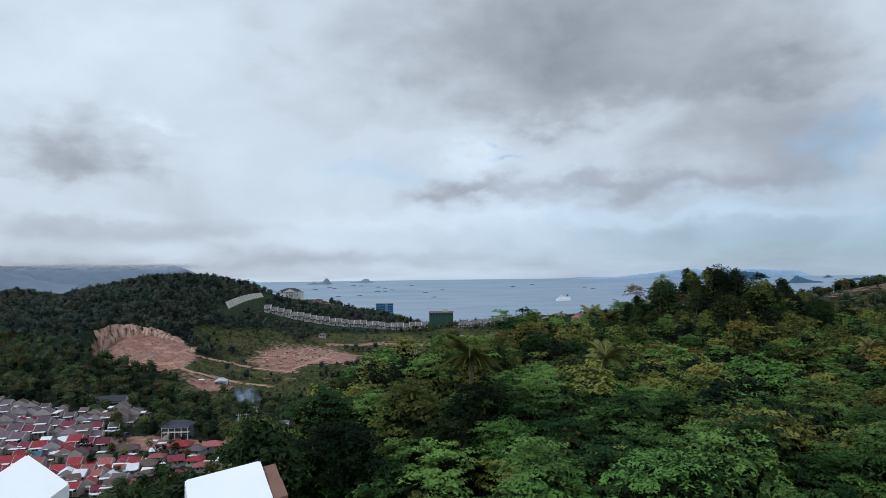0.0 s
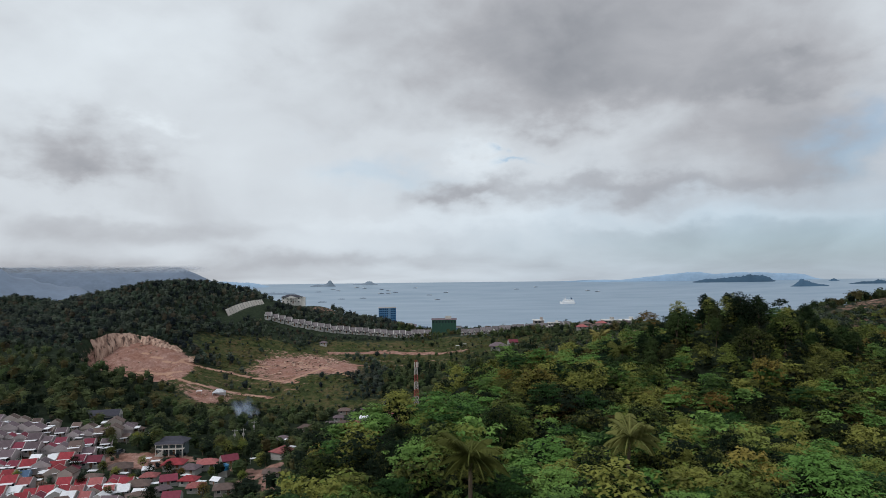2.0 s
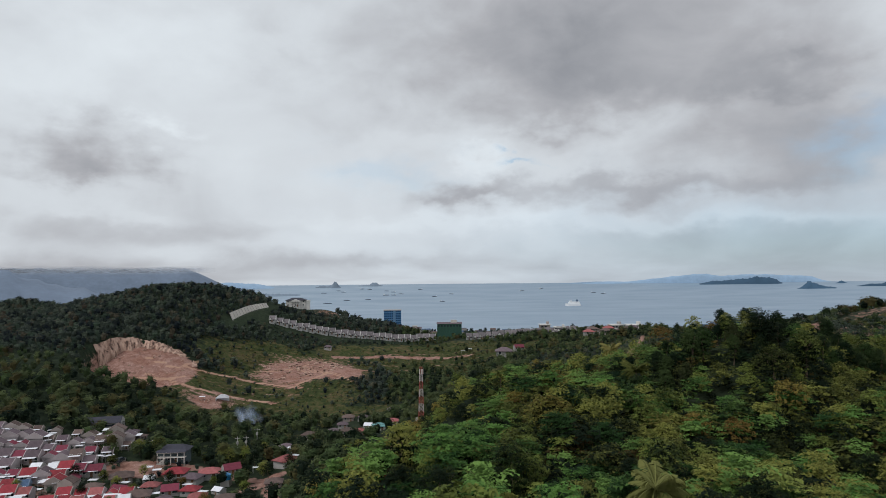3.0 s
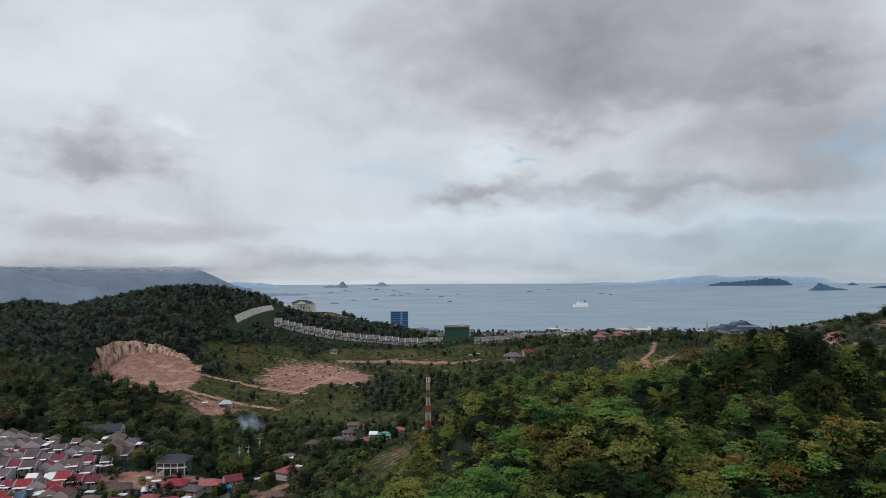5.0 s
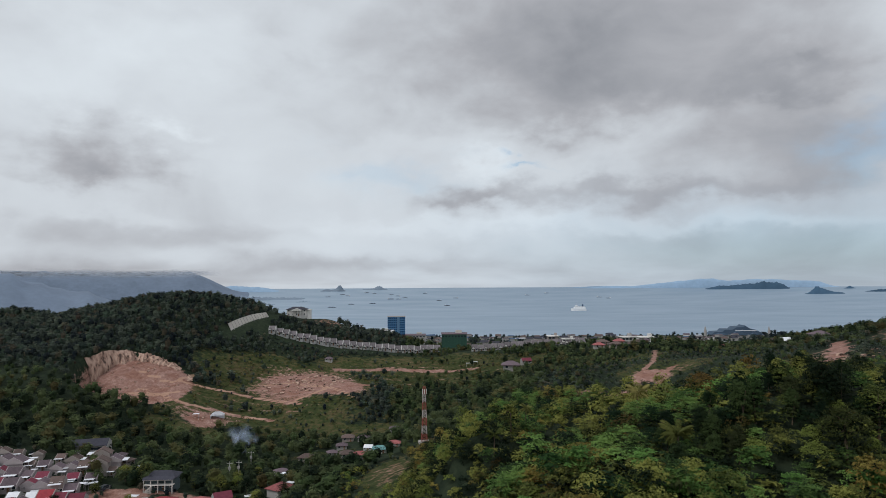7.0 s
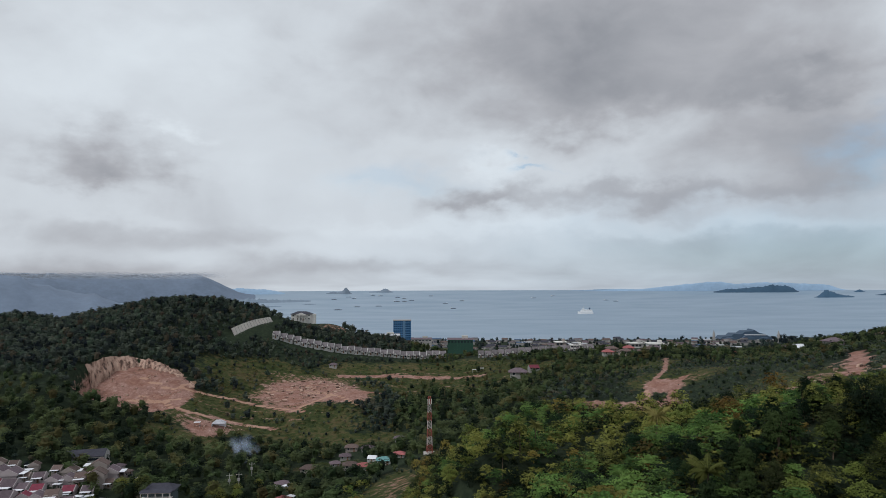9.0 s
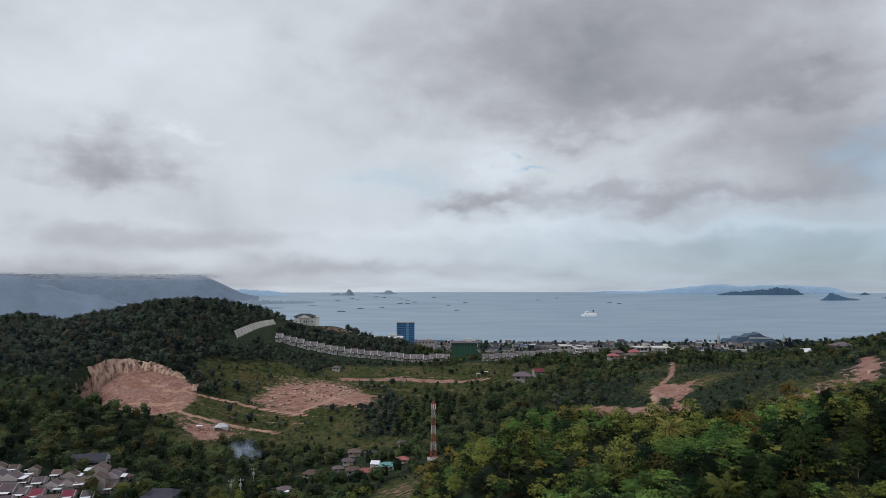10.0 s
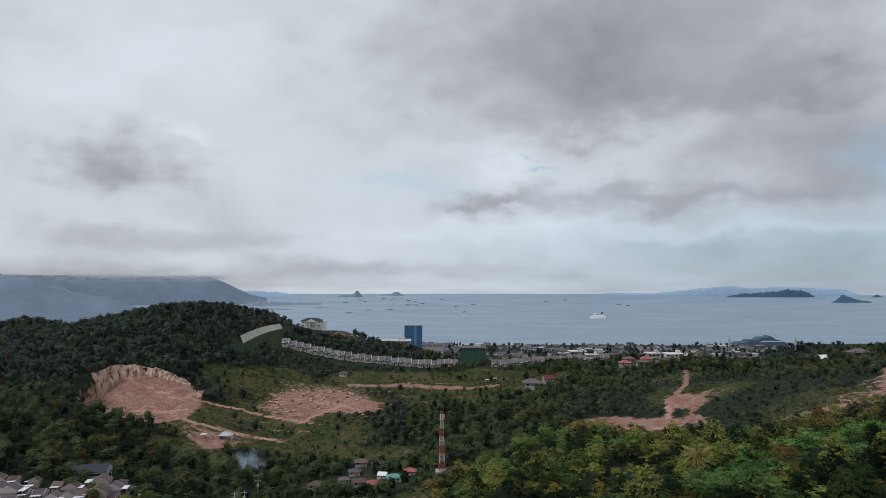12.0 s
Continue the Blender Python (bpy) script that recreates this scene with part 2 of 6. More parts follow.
ROOF_TEAL = roofing("teal_roof_sheets", (0.16, 0.34, 0.34))
ROOF_DARK = roofing("dark_roof_tiles", (0.045, 0.045, 0.06))
CANOPY = roofing("white_roof_sheets", (0.70, 0.71, 0.75), 0.14)
PALE_ROOF = roofing("pale_grey_roof_sheets", (0.40, 0.41, 0.44), 0.2)
CONCRETE = plain("concrete", (0.42, 0.40, 0.37), 0.9, vary=0.2)
VERANDA_WALL = plain("dark_teal_paint", (0.09, 0.12, 0.13), 0.8, vary=0.2)
# Mast paints, dulled to put the haze over the mast into their colour.
MAST_WHITE = plain("hazed_mast_white", (0.42, 0.38, 0.37), 0.6, vary=0.15)
MAST_RED = plain("hazed_mast_red", (0.26, 0.06, 0.045), 0.6, vary=0.2)
STEEL_WHITE = plain("white_steel_paint", (0.70, 0.66, 0.62), 0.5, vary=0.1)


def ground_material():
    m, tree, p = material("hillside_ground", 1.0)
    p.inputs["Specular IOR Level"].default_value = 0.08
    pos = tree.nodes.new("ShaderNodeNewGeometry").outputs["Position"]

    def att(name):
        a = tree.nodes.new("ShaderNodeAttribute")
        a.attribute_name = name
        return a.outputs["Fac"]
    n1, n2, n3 = noise_tex(tree, pos, 0.06, 5), noise_tex(tree, pos, 0.35, 5, 0.65), noise_tex(tree, pos, 2.2, 4)
    soil = ramp(tree, n2, [(0.3, (0.013, 0.021, 0.014)), (0.7, (0.034, 0.046, 0.026))])
    meadow = ramp(tree, calc(tree, "ADD", calc(tree, "MULTIPLY", n1, 0.4), calc(tree, "MULTIPLY", n2, 0.6)),
                  [(0.36, (0.020, 0.031, 0.012)), (0.49, (0.046, 0.056, 0.020)), (0.61, (0.095, 0.074, 0.038))])
    dirt = ramp(tree, calc(tree, "ADD", calc(tree, "MULTIPLY", n2, 0.45), calc(tree, "MULTIPLY", noise_tex(tree, pos, 0.85, 5, 0.7, 0.6), 0.55)),
                [(0.32, (0.15, 0.082, 0.066)), (0.45, (0.25, 0.142, 0.118)), (0.55, (0.31, 0.190, 0.158)), (0.68, (0.42, 0.30, 0.26))])
    heaps = noise_tex(tree, pos, 0.11, 4, 0.6, 0.8)
    dirt = blend(tree, ramp(tree, heaps, [(0.42, (0, 0, 0)), (0.62, (1, 1, 1))]), dirt, blend(tree, 1.0, dirt, (0.84, 0.74, 0.68), "MULTIPLY"))
    edge = calc(tree, "MULTIPLY", calc(tree, "SUBTRACT", n2, 0.5), 1.1)

    def mask(name):
        r = tree.nodes.new("ShaderNodeMapRange")
        tree.links.new(calc(tree, "ADD", att(name), edge), r.inputs["Value"])
        r.inputs["From Min"].default_value, r.inputs["From Max"].default_value = 0.4, 0.6
        return r.outputs[0]
    col = blend(tree, mask("meadow"), soil, meadow)
    col = blend(tree, mask("dirt"), col, dirt)
    col = blend(tree, calc(tree, "MULTIPLY", mask("worn"), 0.55), col, (0.46, 0.29, 0.20))
    tree.links.new(col, p.inputs["Base Color"])
    bump(tree, p, calc(tree, "ADD", n2, calc(tree, "MULTIPLY", n3, 0.3)), 0.8, 0.8)
    return m


def water_material():
    m, tree, p = material("sea_water", 0.22)
    pos = tree.nodes.new("ShaderNodeNewGeometry").outputs["Position"]
    streak = tree.nodes.new("ShaderNodeMapping")
    tree.links.new(pos, streak.inputs[0])
    streak.inputs["Scale"].default_value = (0.6, 1.2, 1)
    slick = noise_tex(tree, streak.outputs[0], 0.004, 5, 0.6)
    ripple = noise_tex(tree, pos, 0.25, 6, 0.65)
    tree.links.new(ramp(tree, slick, [(0.35, (0.175, 0.248, 0.330)), (0.65, (0.208, 0.286, 0.368))]), p.inputs["Base Color"])
    tree.links.new(ramp(tree, slick, [(0.35, (0.52, 0.52, 0.52)), (0.65, (0.44, 0.44, 0.44))]), p.inputs["Roughness"])
    bump(tree, p, ripple, 0.5, 0.5)
    return m


GROUND_MAT, WATER_MAT = ground_material(), water_material()


# ---- mesh helpers ----
def mesh_object(name, verts, faces, mat, parent=None, smooth=False):
    """One mesh object from arrays: verts (n, 3) and faces (m, 3 or 4)."""
    verts, faces = np.asarray(verts, np.float32), np.asarray(faces, np.int32)
    me = bpy.data.meshes.new(name)
    me.vertices.add(len(verts))
    me.vertices.foreach_set("co", verts.ravel())
    me.loops.add(faces.size)
    me.loops.foreach_set("vertex_index", faces.ravel())
    me.polygons.add(len(faces))
    me.polygons.foreach_set("loop_start", np.arange(0, faces.size, faces.shape[1], dtype=np.int32))
    me.update(calc_edges=True)
    me.polygons.foreach_set("use_smooth", np.full(len(faces), smooth))
    me.materials.append(mat)
    ob = new(name, me)
    ob.parent = parent
    return ob


def part(name, bm, mat, parent=None, label=""):
    me = bpy.data.meshes.new(name)
    bm.to_mesh(me)
    bm.free()
    me.materials.append(mat)
    ob = new(name, me)
    ob.parent = parent
    return tagged(ob, label)


def box(bm, x0, x1, y0, y1, z0, z1):
    """A box between corners, added to bm."""
    v = [bm.verts.new((x, y, z)) for z in (z0, z1) for y in (y0, y1) for x in (x0, x1)]
    for f in ((0, 2, 3, 1), (4, 5, 7, 6), (0, 1, 5, 4), (2, 6, 7, 3), (0, 4, 6, 2), (1, 3, 7, 5)):
        bm.faces.new([v[i] for i in f])
    return bm


def boxed(*sizes):
    bm = bmesh.new()
    for s in sizes:
        box(bm, *s)
    return bm


def beam(bm, a, b, r, n=4, r2=None):
    """A prism from a to b."""
    a, b = Vector(a), Vector(b)
    d = (b - a).normalized()
    s = d.orthogonal().normalized()
    t = d.cross(s)
    rings = []
    for c, rr in ((a, r), (b, r if r2 is None else r2)):
        rings.append([bm.verts.new(c + rr * (math.cos(k * math.tau / n) * s + math.sin(k * math.tau / n) * t)) for k in range(n)])
    for k in range(n):
        bm.faces.new((rings[0][k], rings[0][(k + 1) % n], rings[1][(k + 1) % n], rings[1][k]))
    bm.faces.new(rings[0][::-1])
    bm.faces.new(rings[1])
    return bm


def prism(bm, outline, y0, y1):
    """A shape in x and z, drawn out along y."""
    f = [bm.verts.new((x, y0, z)) for x, z in outline]
    b = [bm.verts.new((x, y1, z)) for x, z in outline]
    n = len(outline)
    bm.faces.new(f)
    bm.faces.new(b[::-1])
    for k in range(n):
        bm.faces.new((f[k], b[k], b[(k + 1) % n], f[(k + 1) % n]))
    return bm


# ---- land ----
NEAR_HILLS = [(45, 95, 3.9, 45, 60), (110, 110, 28.5, 70, 70), (0, -20, -2, 40, 40), (35, 170, 17, 40, 50), (60, 240, 11.9, 45, 60),
              (120, 370, 21.4, 70, 80), (140, 230, 17.7, 80, 70), (-10, 10, 17.4, 35, 40), (-60, 60, -7, 50, 60), (60, -90, 65.1, 120, 90),
              (85, 265, -14.6, 30, 35), (62, 190, -15.5, 25, 30), (35, 225, 5.5, 20, 30), (-2, -18, 4.4, 16, 16), (-2, -19, 4.0, 6, 6), (55, 95, 13.7, 22, 22),
              (15, 45, 10, 25, 25), (20, 100, 9.8, 20, 30), (-25, 90, 3.8, 20, 30), (80, 300, 0.3, 50, 50), (150, 110, -5.8, 35, 50)]
VALLEY_HILLS = [(-160, 230, -5.4, 70, 60), (-80, 370, -4.9, 60, 60), (-200, 60, 11.3, 120, 110), (-30, 180, -6.8, 40, 60), (0, 300, -1, 50, 50),
                (-350, 200, 15, 120, 120), (60, 420, -1.8, 50, 50), (-60, 400, 14.8, 30, 35), (40, 350, 7.3, 30, 30), (-185, 400, 5.1, 50, 40),
                (-30, 240, 3.5, 25, 40), (-210, 320, 19.3, 60, 60)]
FAR_HILLS = [(120, 480, 17.7, 80, 60), (-215, 530, 40.6, 60, 90), (-120, 570, 22.3, 60, 60), (-130, 500, 3.2, 60, 50), (0, 520, 14.6, 70, 50),
             (-330, 470, 26.9, 110, 100), (-600, 560, 33.9, 160, 180), (330, 510, 6.9, 150, 110), (355, 505, 17, 75, 60), (240, 292, 22, 42, 45), (-160, 252, 4.8, 45, 24), (520, 480, 22.4, 150, 150), (300, 220, 33.1, 150, 140),
             (0, 720, 4.2, 120, 100), (300, 700, 8, 160, 120), (-300, 760, 37.5, 160, 130), (700, 750, 18.7, 180, 180), (600, 150, 32.2, 180, 180),
             (-800, 850, 25.8, 250, 200), (-800, 300, 26.2, 250, 200)]

SLOPE_HILLS = [(86, 106, -4.5, 11, 14), (0, 62, 1.5, 26, 26), (24, 188, 2.1, 26, 26), (11, 80, 11.5, 9, 9), (36, 62, -1.2, 13, 13), (30, 146, -8.8, 9, 9), (-7, 50, 9.8, 8, 10),
               (6, 158, 12.2, 9, 9), (66, 128, 4.5, 26, 26), (-6, 26, 4.3, 9, 9), (24, 206, 3.0, 9, 9), (12, 62, 4.9, 9, 9), (66, 86, -5.1, 9, 9),
               (48, 116, -3.4, 9, 9), (48, 98, 2.0, 9, 9), (42, 164, 4.4, 9, 9), (48, 80, -1.3, 9, 9), (57, 121, 3.0, 14, 11)]
RIDGE_HILLS = [(-80, 1060, 32.0, 60, 45), (-336, 500, 11.0, 14, 30), (-45, 562, 7.0, 40, 18), (-98, 575, 6.0, 14, 16)]


def step(lo, hi, v):
    t = np.clip((v - lo) / (hi - lo), 0, 1)
    return t * t * (3 - 2 * t)


def waves(x, y, size):
    """Soft uneven ground, from a few crossing waves."""
    return (np.sin(x / size + 1.3 * np.sin(y / size * 0.7)) + np.sin(y / size * 1.17 + 1.7 * np.sin(x / size * 0.61 + 2)) + np.sin((x + y) / size * 0.73 + 4)) / 3


QX, QY = -173, 368  # the quarry's middle


def quarry_in(x, y):
    """1 inside the quarry, 0 outside."""
    wob = 0.04 * waves(x, y, 6.0)
    return 1.18 + wob - np.hypot((x - QX) / 30, (y - QY) / 37)


def ground_z(x, y):
    """The height of the land at plan places."""
    x, y = np.asarray(x, float), np.asarray(y, float)
    z = 3 + 52 * step(1150, 550, y + 0.12 * np.abs(x))
    for hx, hy, a, sx, sy in NEAR_HILLS + SLOPE_HILLS + VALLEY_HILLS + FAR_HILLS + RIDGE_HILLS:
        z = z + a * np.exp(-0.5 * (((x - hx) / sx) ** 2 + ((y - hy) / sy) ** 2))
    z = z + 0.8 * waves(x, y, 9.0) * step(-10, 30, np.hypot(x, y + 18))
    floor = 68.5 + np.clip(17.5 - 0.27 * (x - QX), 7.5, 21.5) * step(336, 402, y) + 0.5 * waves(x, y, 4.0) + 0.5 * np.abs(np.sin(y * 0.45 + 1.5 * waves(x, y, 11.0)))
    z = np.where(z > floor, z + (floor - z) * step(0.16, 0.26, quarry_in(x, y)), z)
    shore = 1600 + 60 * waves(x, y * 0, 160.0) + 0.10 * np.abs(x)
    far = step(shore - 60, shore + 60, y)
    return z * (1 - far) - 8 * far


def near_line(x, y, pts, half):
    """How far inside a strip of half the given width along a line of points: 1 in the middle, 0 at its edge and beyond."""
    best = np.full(np.shape(x), 1e9)
    for (ax, ay), (bx, by) in zip(pts, pts[1:]):
        t = np.clip(((x - ax) * (bx - ax) + (y - ay) * (by - ay)) / ((bx - ax) ** 2 + (by - ay) ** 2), 0, 1)
        best = np.minimum(best, np.hypot(x - ax - t * (bx - ax), y - ay - t * (by - ay)))
    return np.clip(1.5 - best / half, 0, 1)


def blob(x, y, cx, cy, rx, ry):
    return np.clip(1.5 - np.hypot((x - cx) / rx, (y - cy) / ry) + 0.15 * waves(x, y, 7.0), 0, 1)


def dirt_at(x, y):
    d = np.clip((quarry_in(x, y) - 0.1) * 4, 0, 1)
    for b in ((-88, 420, 30, 33), (-66, 402, 18, 14), (-123, 341, 10, 11), (60, 297, 15, 9), (74, 289, 21, 10), (101, 312, 8, 11), (124, 240, 18, 9),
              (-112, 232, 16, 5), (352, 462, 22, 10)):
        d = np.maximum(d, blob(x, y, *b))
    d = np.maximum(d, 0.42 * blob(x, y, -17, 238, 10, 30))
    for b in ((-148, 208, 34, 30), (-110, 192, 26, 20), (164, 274, 14, 10), (144, 255, 13, 9), (212, 282, 30, 22), (114, 314, 12, 8), (-128, 345, 26, 14), (-98, 560, 20, 12), (-90, 452, 40, 14)):
        d = np.maximum(d, 0.46 * blob(x, y, *b))
    for pts, half in (([(-171, 367), (-156, 365), (-143, 354), (-128, 359), (-114, 359), (-92, 356)], 1.5), ([(-153, 384), (-127, 394), (-109, 390), (-83, 378)], 1.5),
                      ([(-75, 468), (-40, 470), (0, 462)], 3.0), ([(88, 296), (93, 312), (110, 338), (119, 362), (130, 395)], 1.3), ([(97, 284), (98, 296), (105, 308), (113, 319)], 1.2), ([(150, 250), (168, 275), (182, 300)], 3.0),
                      ([(-125, 236), (-100, 243), (-62, 228), (-55, 205)], 2.5), ([(-60, 235), (-68, 218)], 3.0), ([(-118, 405), (-95, 425), (-62, 418)], 1.6), ([(-90, 380), (-72, 400), (-40, 408)], 1.4), ([(-30, 470), (25, 452)], 1.6)):
        d = np.maximum(d, near_line(x, y, pts, half))
    strip = np.maximum(blob(x, y, -30, 462, 70, 32), np.maximum(blob(x, y, -110, 372, 55, 22), blob(x, y, 20, 436, 60, 20)))
    return np.maximum(d, 0.50 * strip * (0.5 + 0.5 * np.sin(y * 0.62 + 0.07 * x + 2 * waves(x, y, 25.0))) ** 2)


def meadow_at(x, y):
    m = np.maximum(blob(x, y, -110, 365, 70, 32), blob(x, y, -90, 430, 70, 45))
    for b in ((-25, 470, 75, 28), (20, 440, 60, 20), (-19, 236, 9, 34), (-5, 270, 8, 20), (40, 400, 34, 10), (112, 322, 24, 18), (140, 258, 34, 22), (-128, 322, 24, 10),
              (-50, 340, 40, 10), (130, 430, 40, 12), (180, 400, 36, 14), (235, 440, 46, 14), (118, 372, 16, 14), (-52, 300, 14, 8)):
        m = np.maximum(m, blob(x, y, *b))
    return m


def worn_at(x, y):
    """Trodden and driven tracks over the bare ground."""
    w = np.zeros(np.shape(x))
    for pts in ([(-171, 367), (-156, 365), (-143, 354), (-128, 359), (-114, 359), (-92, 356)], [(-153, 384), (-127, 394), (-109, 390), (-83, 378)], [(-120, 416), (-97, 430), (-72, 405), (-53, 385)],
                [(-178, 361), (-159, 364), (-149, 371)], [(-178, 385), (-157, 379), (-150, 406)], [(-94, 441), (-71, 400), (-86, 383)], [(88, 296), (93, 312)], [(52, 290), (97, 281)]):
        w = np.maximum(w, near_line(x, y, pts, 1.1))
    return w


# single houses: place, kind of roof, turn and size
VALLEY_HOUSES = [(-125, 227, 6, 12, 1.1), (-113, 223, 2, 25, 1.15), (-89, 226, 1, -10, 1.0), (-96, 229, 0, 4, 1.15), (-85, 232, 3, 14, 1.1), (-79, 239, 6, 30, 1.1),
                 (-60, 245, 3, 60, 1.2), (-65, 267, 1, 25, 0.9), (-92, 214, 6, 20, 1.0), (-85, 214, 0, -4, 0.9), (-108, 212, 6, -14, 1.0), (-99, 206, 2, 18, 1.1),
                 (-80, 207, 3, 12, 0.9), (-106, 203, 5, 0, 0.9), (-70, 205, 2, 15, 1.0), (-84, 197, 6, 10, 1.0),
                 (-94, 195, 2, 30, 1.0), (-100, 217, 3, 5, 0.9), (-118, 213, 2, 8, 0.9), (-90, 204, 1, 40, 0.9), (-76, 216, 5, -25, 0.8), (-104, 225, 5, 8, 0.8), (-96, 201, 5, 0, 0.9), (-60, 293, 2, -12, 1.0), (-46, 322, 2, 5, 0.9), (-38, 319, 1, -8, 0.9), (-24, 333, 1, 0, 0.9), (-27, 287, 4, 10, 0.9),
                 (-35, 284, 3, 6, 0.9), (-42, 291, 2, 10, 0.9), (-33, 297, 5, -8, 0.85), (-21, 293, 3, 0, 0.8), (-47, 309, 1, 8, 0.9), (-84, 482, 1, 0, 1.0), (-58, 220, 2, 10, 0.9), (-50, 300, 1, 18, 0.8), (-125, 262, 2, 80, 0.8), (-130, 267, 1, 90, 0.85)]


def built_at(x, y):
    """Where houses stand and no trees grow."""
    b = np.maximum(blob(x, y, -156, 221, 32, 31), blob(x, y, -132, 184, 32, 32))
    for hx, hy, kind, turn, size in VALLEY_HOUSES:
        b = np.maximum(b, np.clip(1.5 - np.hypot(x - hx, (y - hy + 3.5) * 0.8) / 6.0, 0, 1))
    b = np.maximum(b, near_line(x, y, [(-140, 506), (-60, 512), (2, 520)], 9))
    b = np.maximum(b, near_line(x, y, [(-157, 480), (-148, 508), (-140, 540)], 6.5))
    b = np.maximum(b, near_line(x, y, [(24, 502), (75, 498), (112, 492)], 9))
    for s in ((-123, 572, 26, 24), (9, 548, 27, 20), (47, 430, 12, 10), (-40, 321, 8, 5), (-30, 286, 8, 4), (-99, 238, 10, 8), (120, 470, 40, 16), (122, 438, 24, 14)):
        b = np.maximum(b, blob(x, y, *s))
    return b


def spaced(stops):
    """Grid lines from (from, to, step) stretches."""
    out = [np.arange(a, b, s) for a, b, s in stops]
    return np.unique(np.concatenate(out))


gx = spaced([(-4900, -900, 400), (-900, -380, 20), (-380, -230, 6), (-230, -20, 2.5), (-20, 140, 3), (140, 420, 6), (420, 900, 20), (900, 4901, 400)])
gy = spaced([(-4900, -200, 400), (-200, -40, 15), (-40, 320, 3), (320, 480, 2.5), (480, 620, 4), (620, 1000, 15), (1000, 1800, 40), (1800, 4901, 400)])
X, Y = np.meshgrid(gx, gy)
nx, ny = len(gx), len(gy)
idx = np.arange(nx * ny).reshape(ny, nx)
quads = np.stack([idx[:-1, :-1], idx[:-1, 1:], idx[1:, 1:], idx[1:, :-1]], -1).reshape(-1, 4)
ground = mesh_object("ground", np.stack([X, Y, ground_z(X, Y)], -1).reshape(-1, 3), quads, GROUND_MAT, smooth=True)
for key, values in (("dirt", dirt_at(X, Y)), ("meadow", meadow_at(X, Y)), ("worn", worn_at(X, Y))):
    ground.data.attributes.new(key, "FLOAT", "POINT").data.foreach_set("value", values.astype(np.float32).ravel())
tagged(ground, "green hilly land with forest soil, meadow and reddish bare earth", "ground", kind="structure")


def sea_z(x, y):
    r = np.hypot(x, y)
    return np.where(r > 3000, 97 * ((r - 3000) / 1900) ** 2, 0.0)


rr = np.concatenate([np.arange(600, 3000, 200), np.arange(3000, 4941, 40)])
aa = np.linspace(0, math.tau, 145)[:-1]
R, A = np.meshgrid(rr, aa)
sv = np.stack([R * np.sin(A), R * np.cos(A), sea_z(R, 0 * R)], -1).reshape(-1, 3)
na, nr = R.shape
si = np.arange(na * nr).reshape(na, nr)
sq = np.stack([si[:, :-1], si[:, 1:], np.roll(si, -1, 0)[:, 1:], np.roll(si, -1, 0)[:, :-1]], -1).reshape(-1, 4)[:, ::-1]
tagged(mesh_object("water", sv, sq, WATER_MAT, smooth=True), "calm grey-blue sea under a cloudy sky", "sea", kind="structure")


# ---- plants ----
def unit(v):
    return v / np.maximum(np.linalg.norm(v, axis=-1, keepdims=True), 1e-9)


def leaf_quads(rg, at, out, size, wide=0.5, level=0.6, loose=0.5, droop=0.25, sides=4):
    """Leaves as folded quads, or plain triangles (sides 3): places (n, 3), the way each faces, and their length. Returns verts and faces."""
    n = len(at)
    nor = unit(out + np.array([0, 0, level]) + loose * rg.normal(size=(n, 3)))
    t = unit(np.cross(nor, rg.normal(size=(n, 3))))
    b = np.cross(nor, t)
    ln = (size * rg.uniform(0.6, 1.4, n))[:, None]
    tip = at + t * ln * 0.5 - np.array([0, 0, 1]) * ln * droop
    if sides == 3:
        v = np.stack([at - t * ln * 0.45 + b * ln * wide * 0.5, tip, at - t * ln * 0.45 - b * ln * wide * 0.5], 1).reshape(-1, 3)
    else:
        v = np.stack([at - t * ln * 0.5, at + b * ln * wide * 0.5, tip, at - b * ln * wide * 0.5], 1).reshape(-1, 3)
    return v, np.arange(sides * n).reshape(n, sides)


def tube(pts, radii, sides=6):
    """A tapered, bent tube. Returns verts and quads."""
    pts = np.asarray(pts, float)
    v = []
    for p, r in zip(pts, radii):
        a = np.arange(sides) * math.tau / sides
        v.append(np.stack([p[0] + r * np.cos(a), p[1] + r * np.sin(a), np.full(sides, p[2])], -1))
    i = np.arange(len(pts) * sides).reshape(len(pts), sides)
    q = np.stack([i[:-1], np.roll(i[:-1], -1, 1), np.roll(i[1:], -1, 1), i[1:]], -1).reshape(-1, 4)
    return np.concatenate(v), q


def joined(pieces):
    vs, qs, n = [], [], 0
    for v, q in pieces:
        vs.append(v), qs.append(q + n)
        n += len(v)
    return np.concatenate(vs), np.concatenate(qs)


def trunk_shape(rg, height, r, limbs, spread):
    lean = rg.normal(size=2) * 0.05 * height
    pieces = [tube([(0, 0, -0.8), (lean[0] * 0.3, lean[1] * 0.3, height * 0.35), (lean[0], lean[1], height * 0.8)], (r * 1.25, r * 0.9, r * 0.4))]
    for k in range(limbs):
        a, z = rg.uniform(0, math.tau), height * rg.uniform(0.35, 0.65)
        w = spread * rg.uniform(0.5, 0.8)
        s = np.array([lean[0] * 0.6, lean[1] * 0.6, z])
        e = s + np.array([w * math.cos(a), w * math.sin(a), height * 0.22])
        pieces.append(tube([s, (s + e) / 2 + (0, 0, 0.05 * height), e], (r * 0.5, r * 0.35, r * 0.12), 5))
    return joined(pieces)


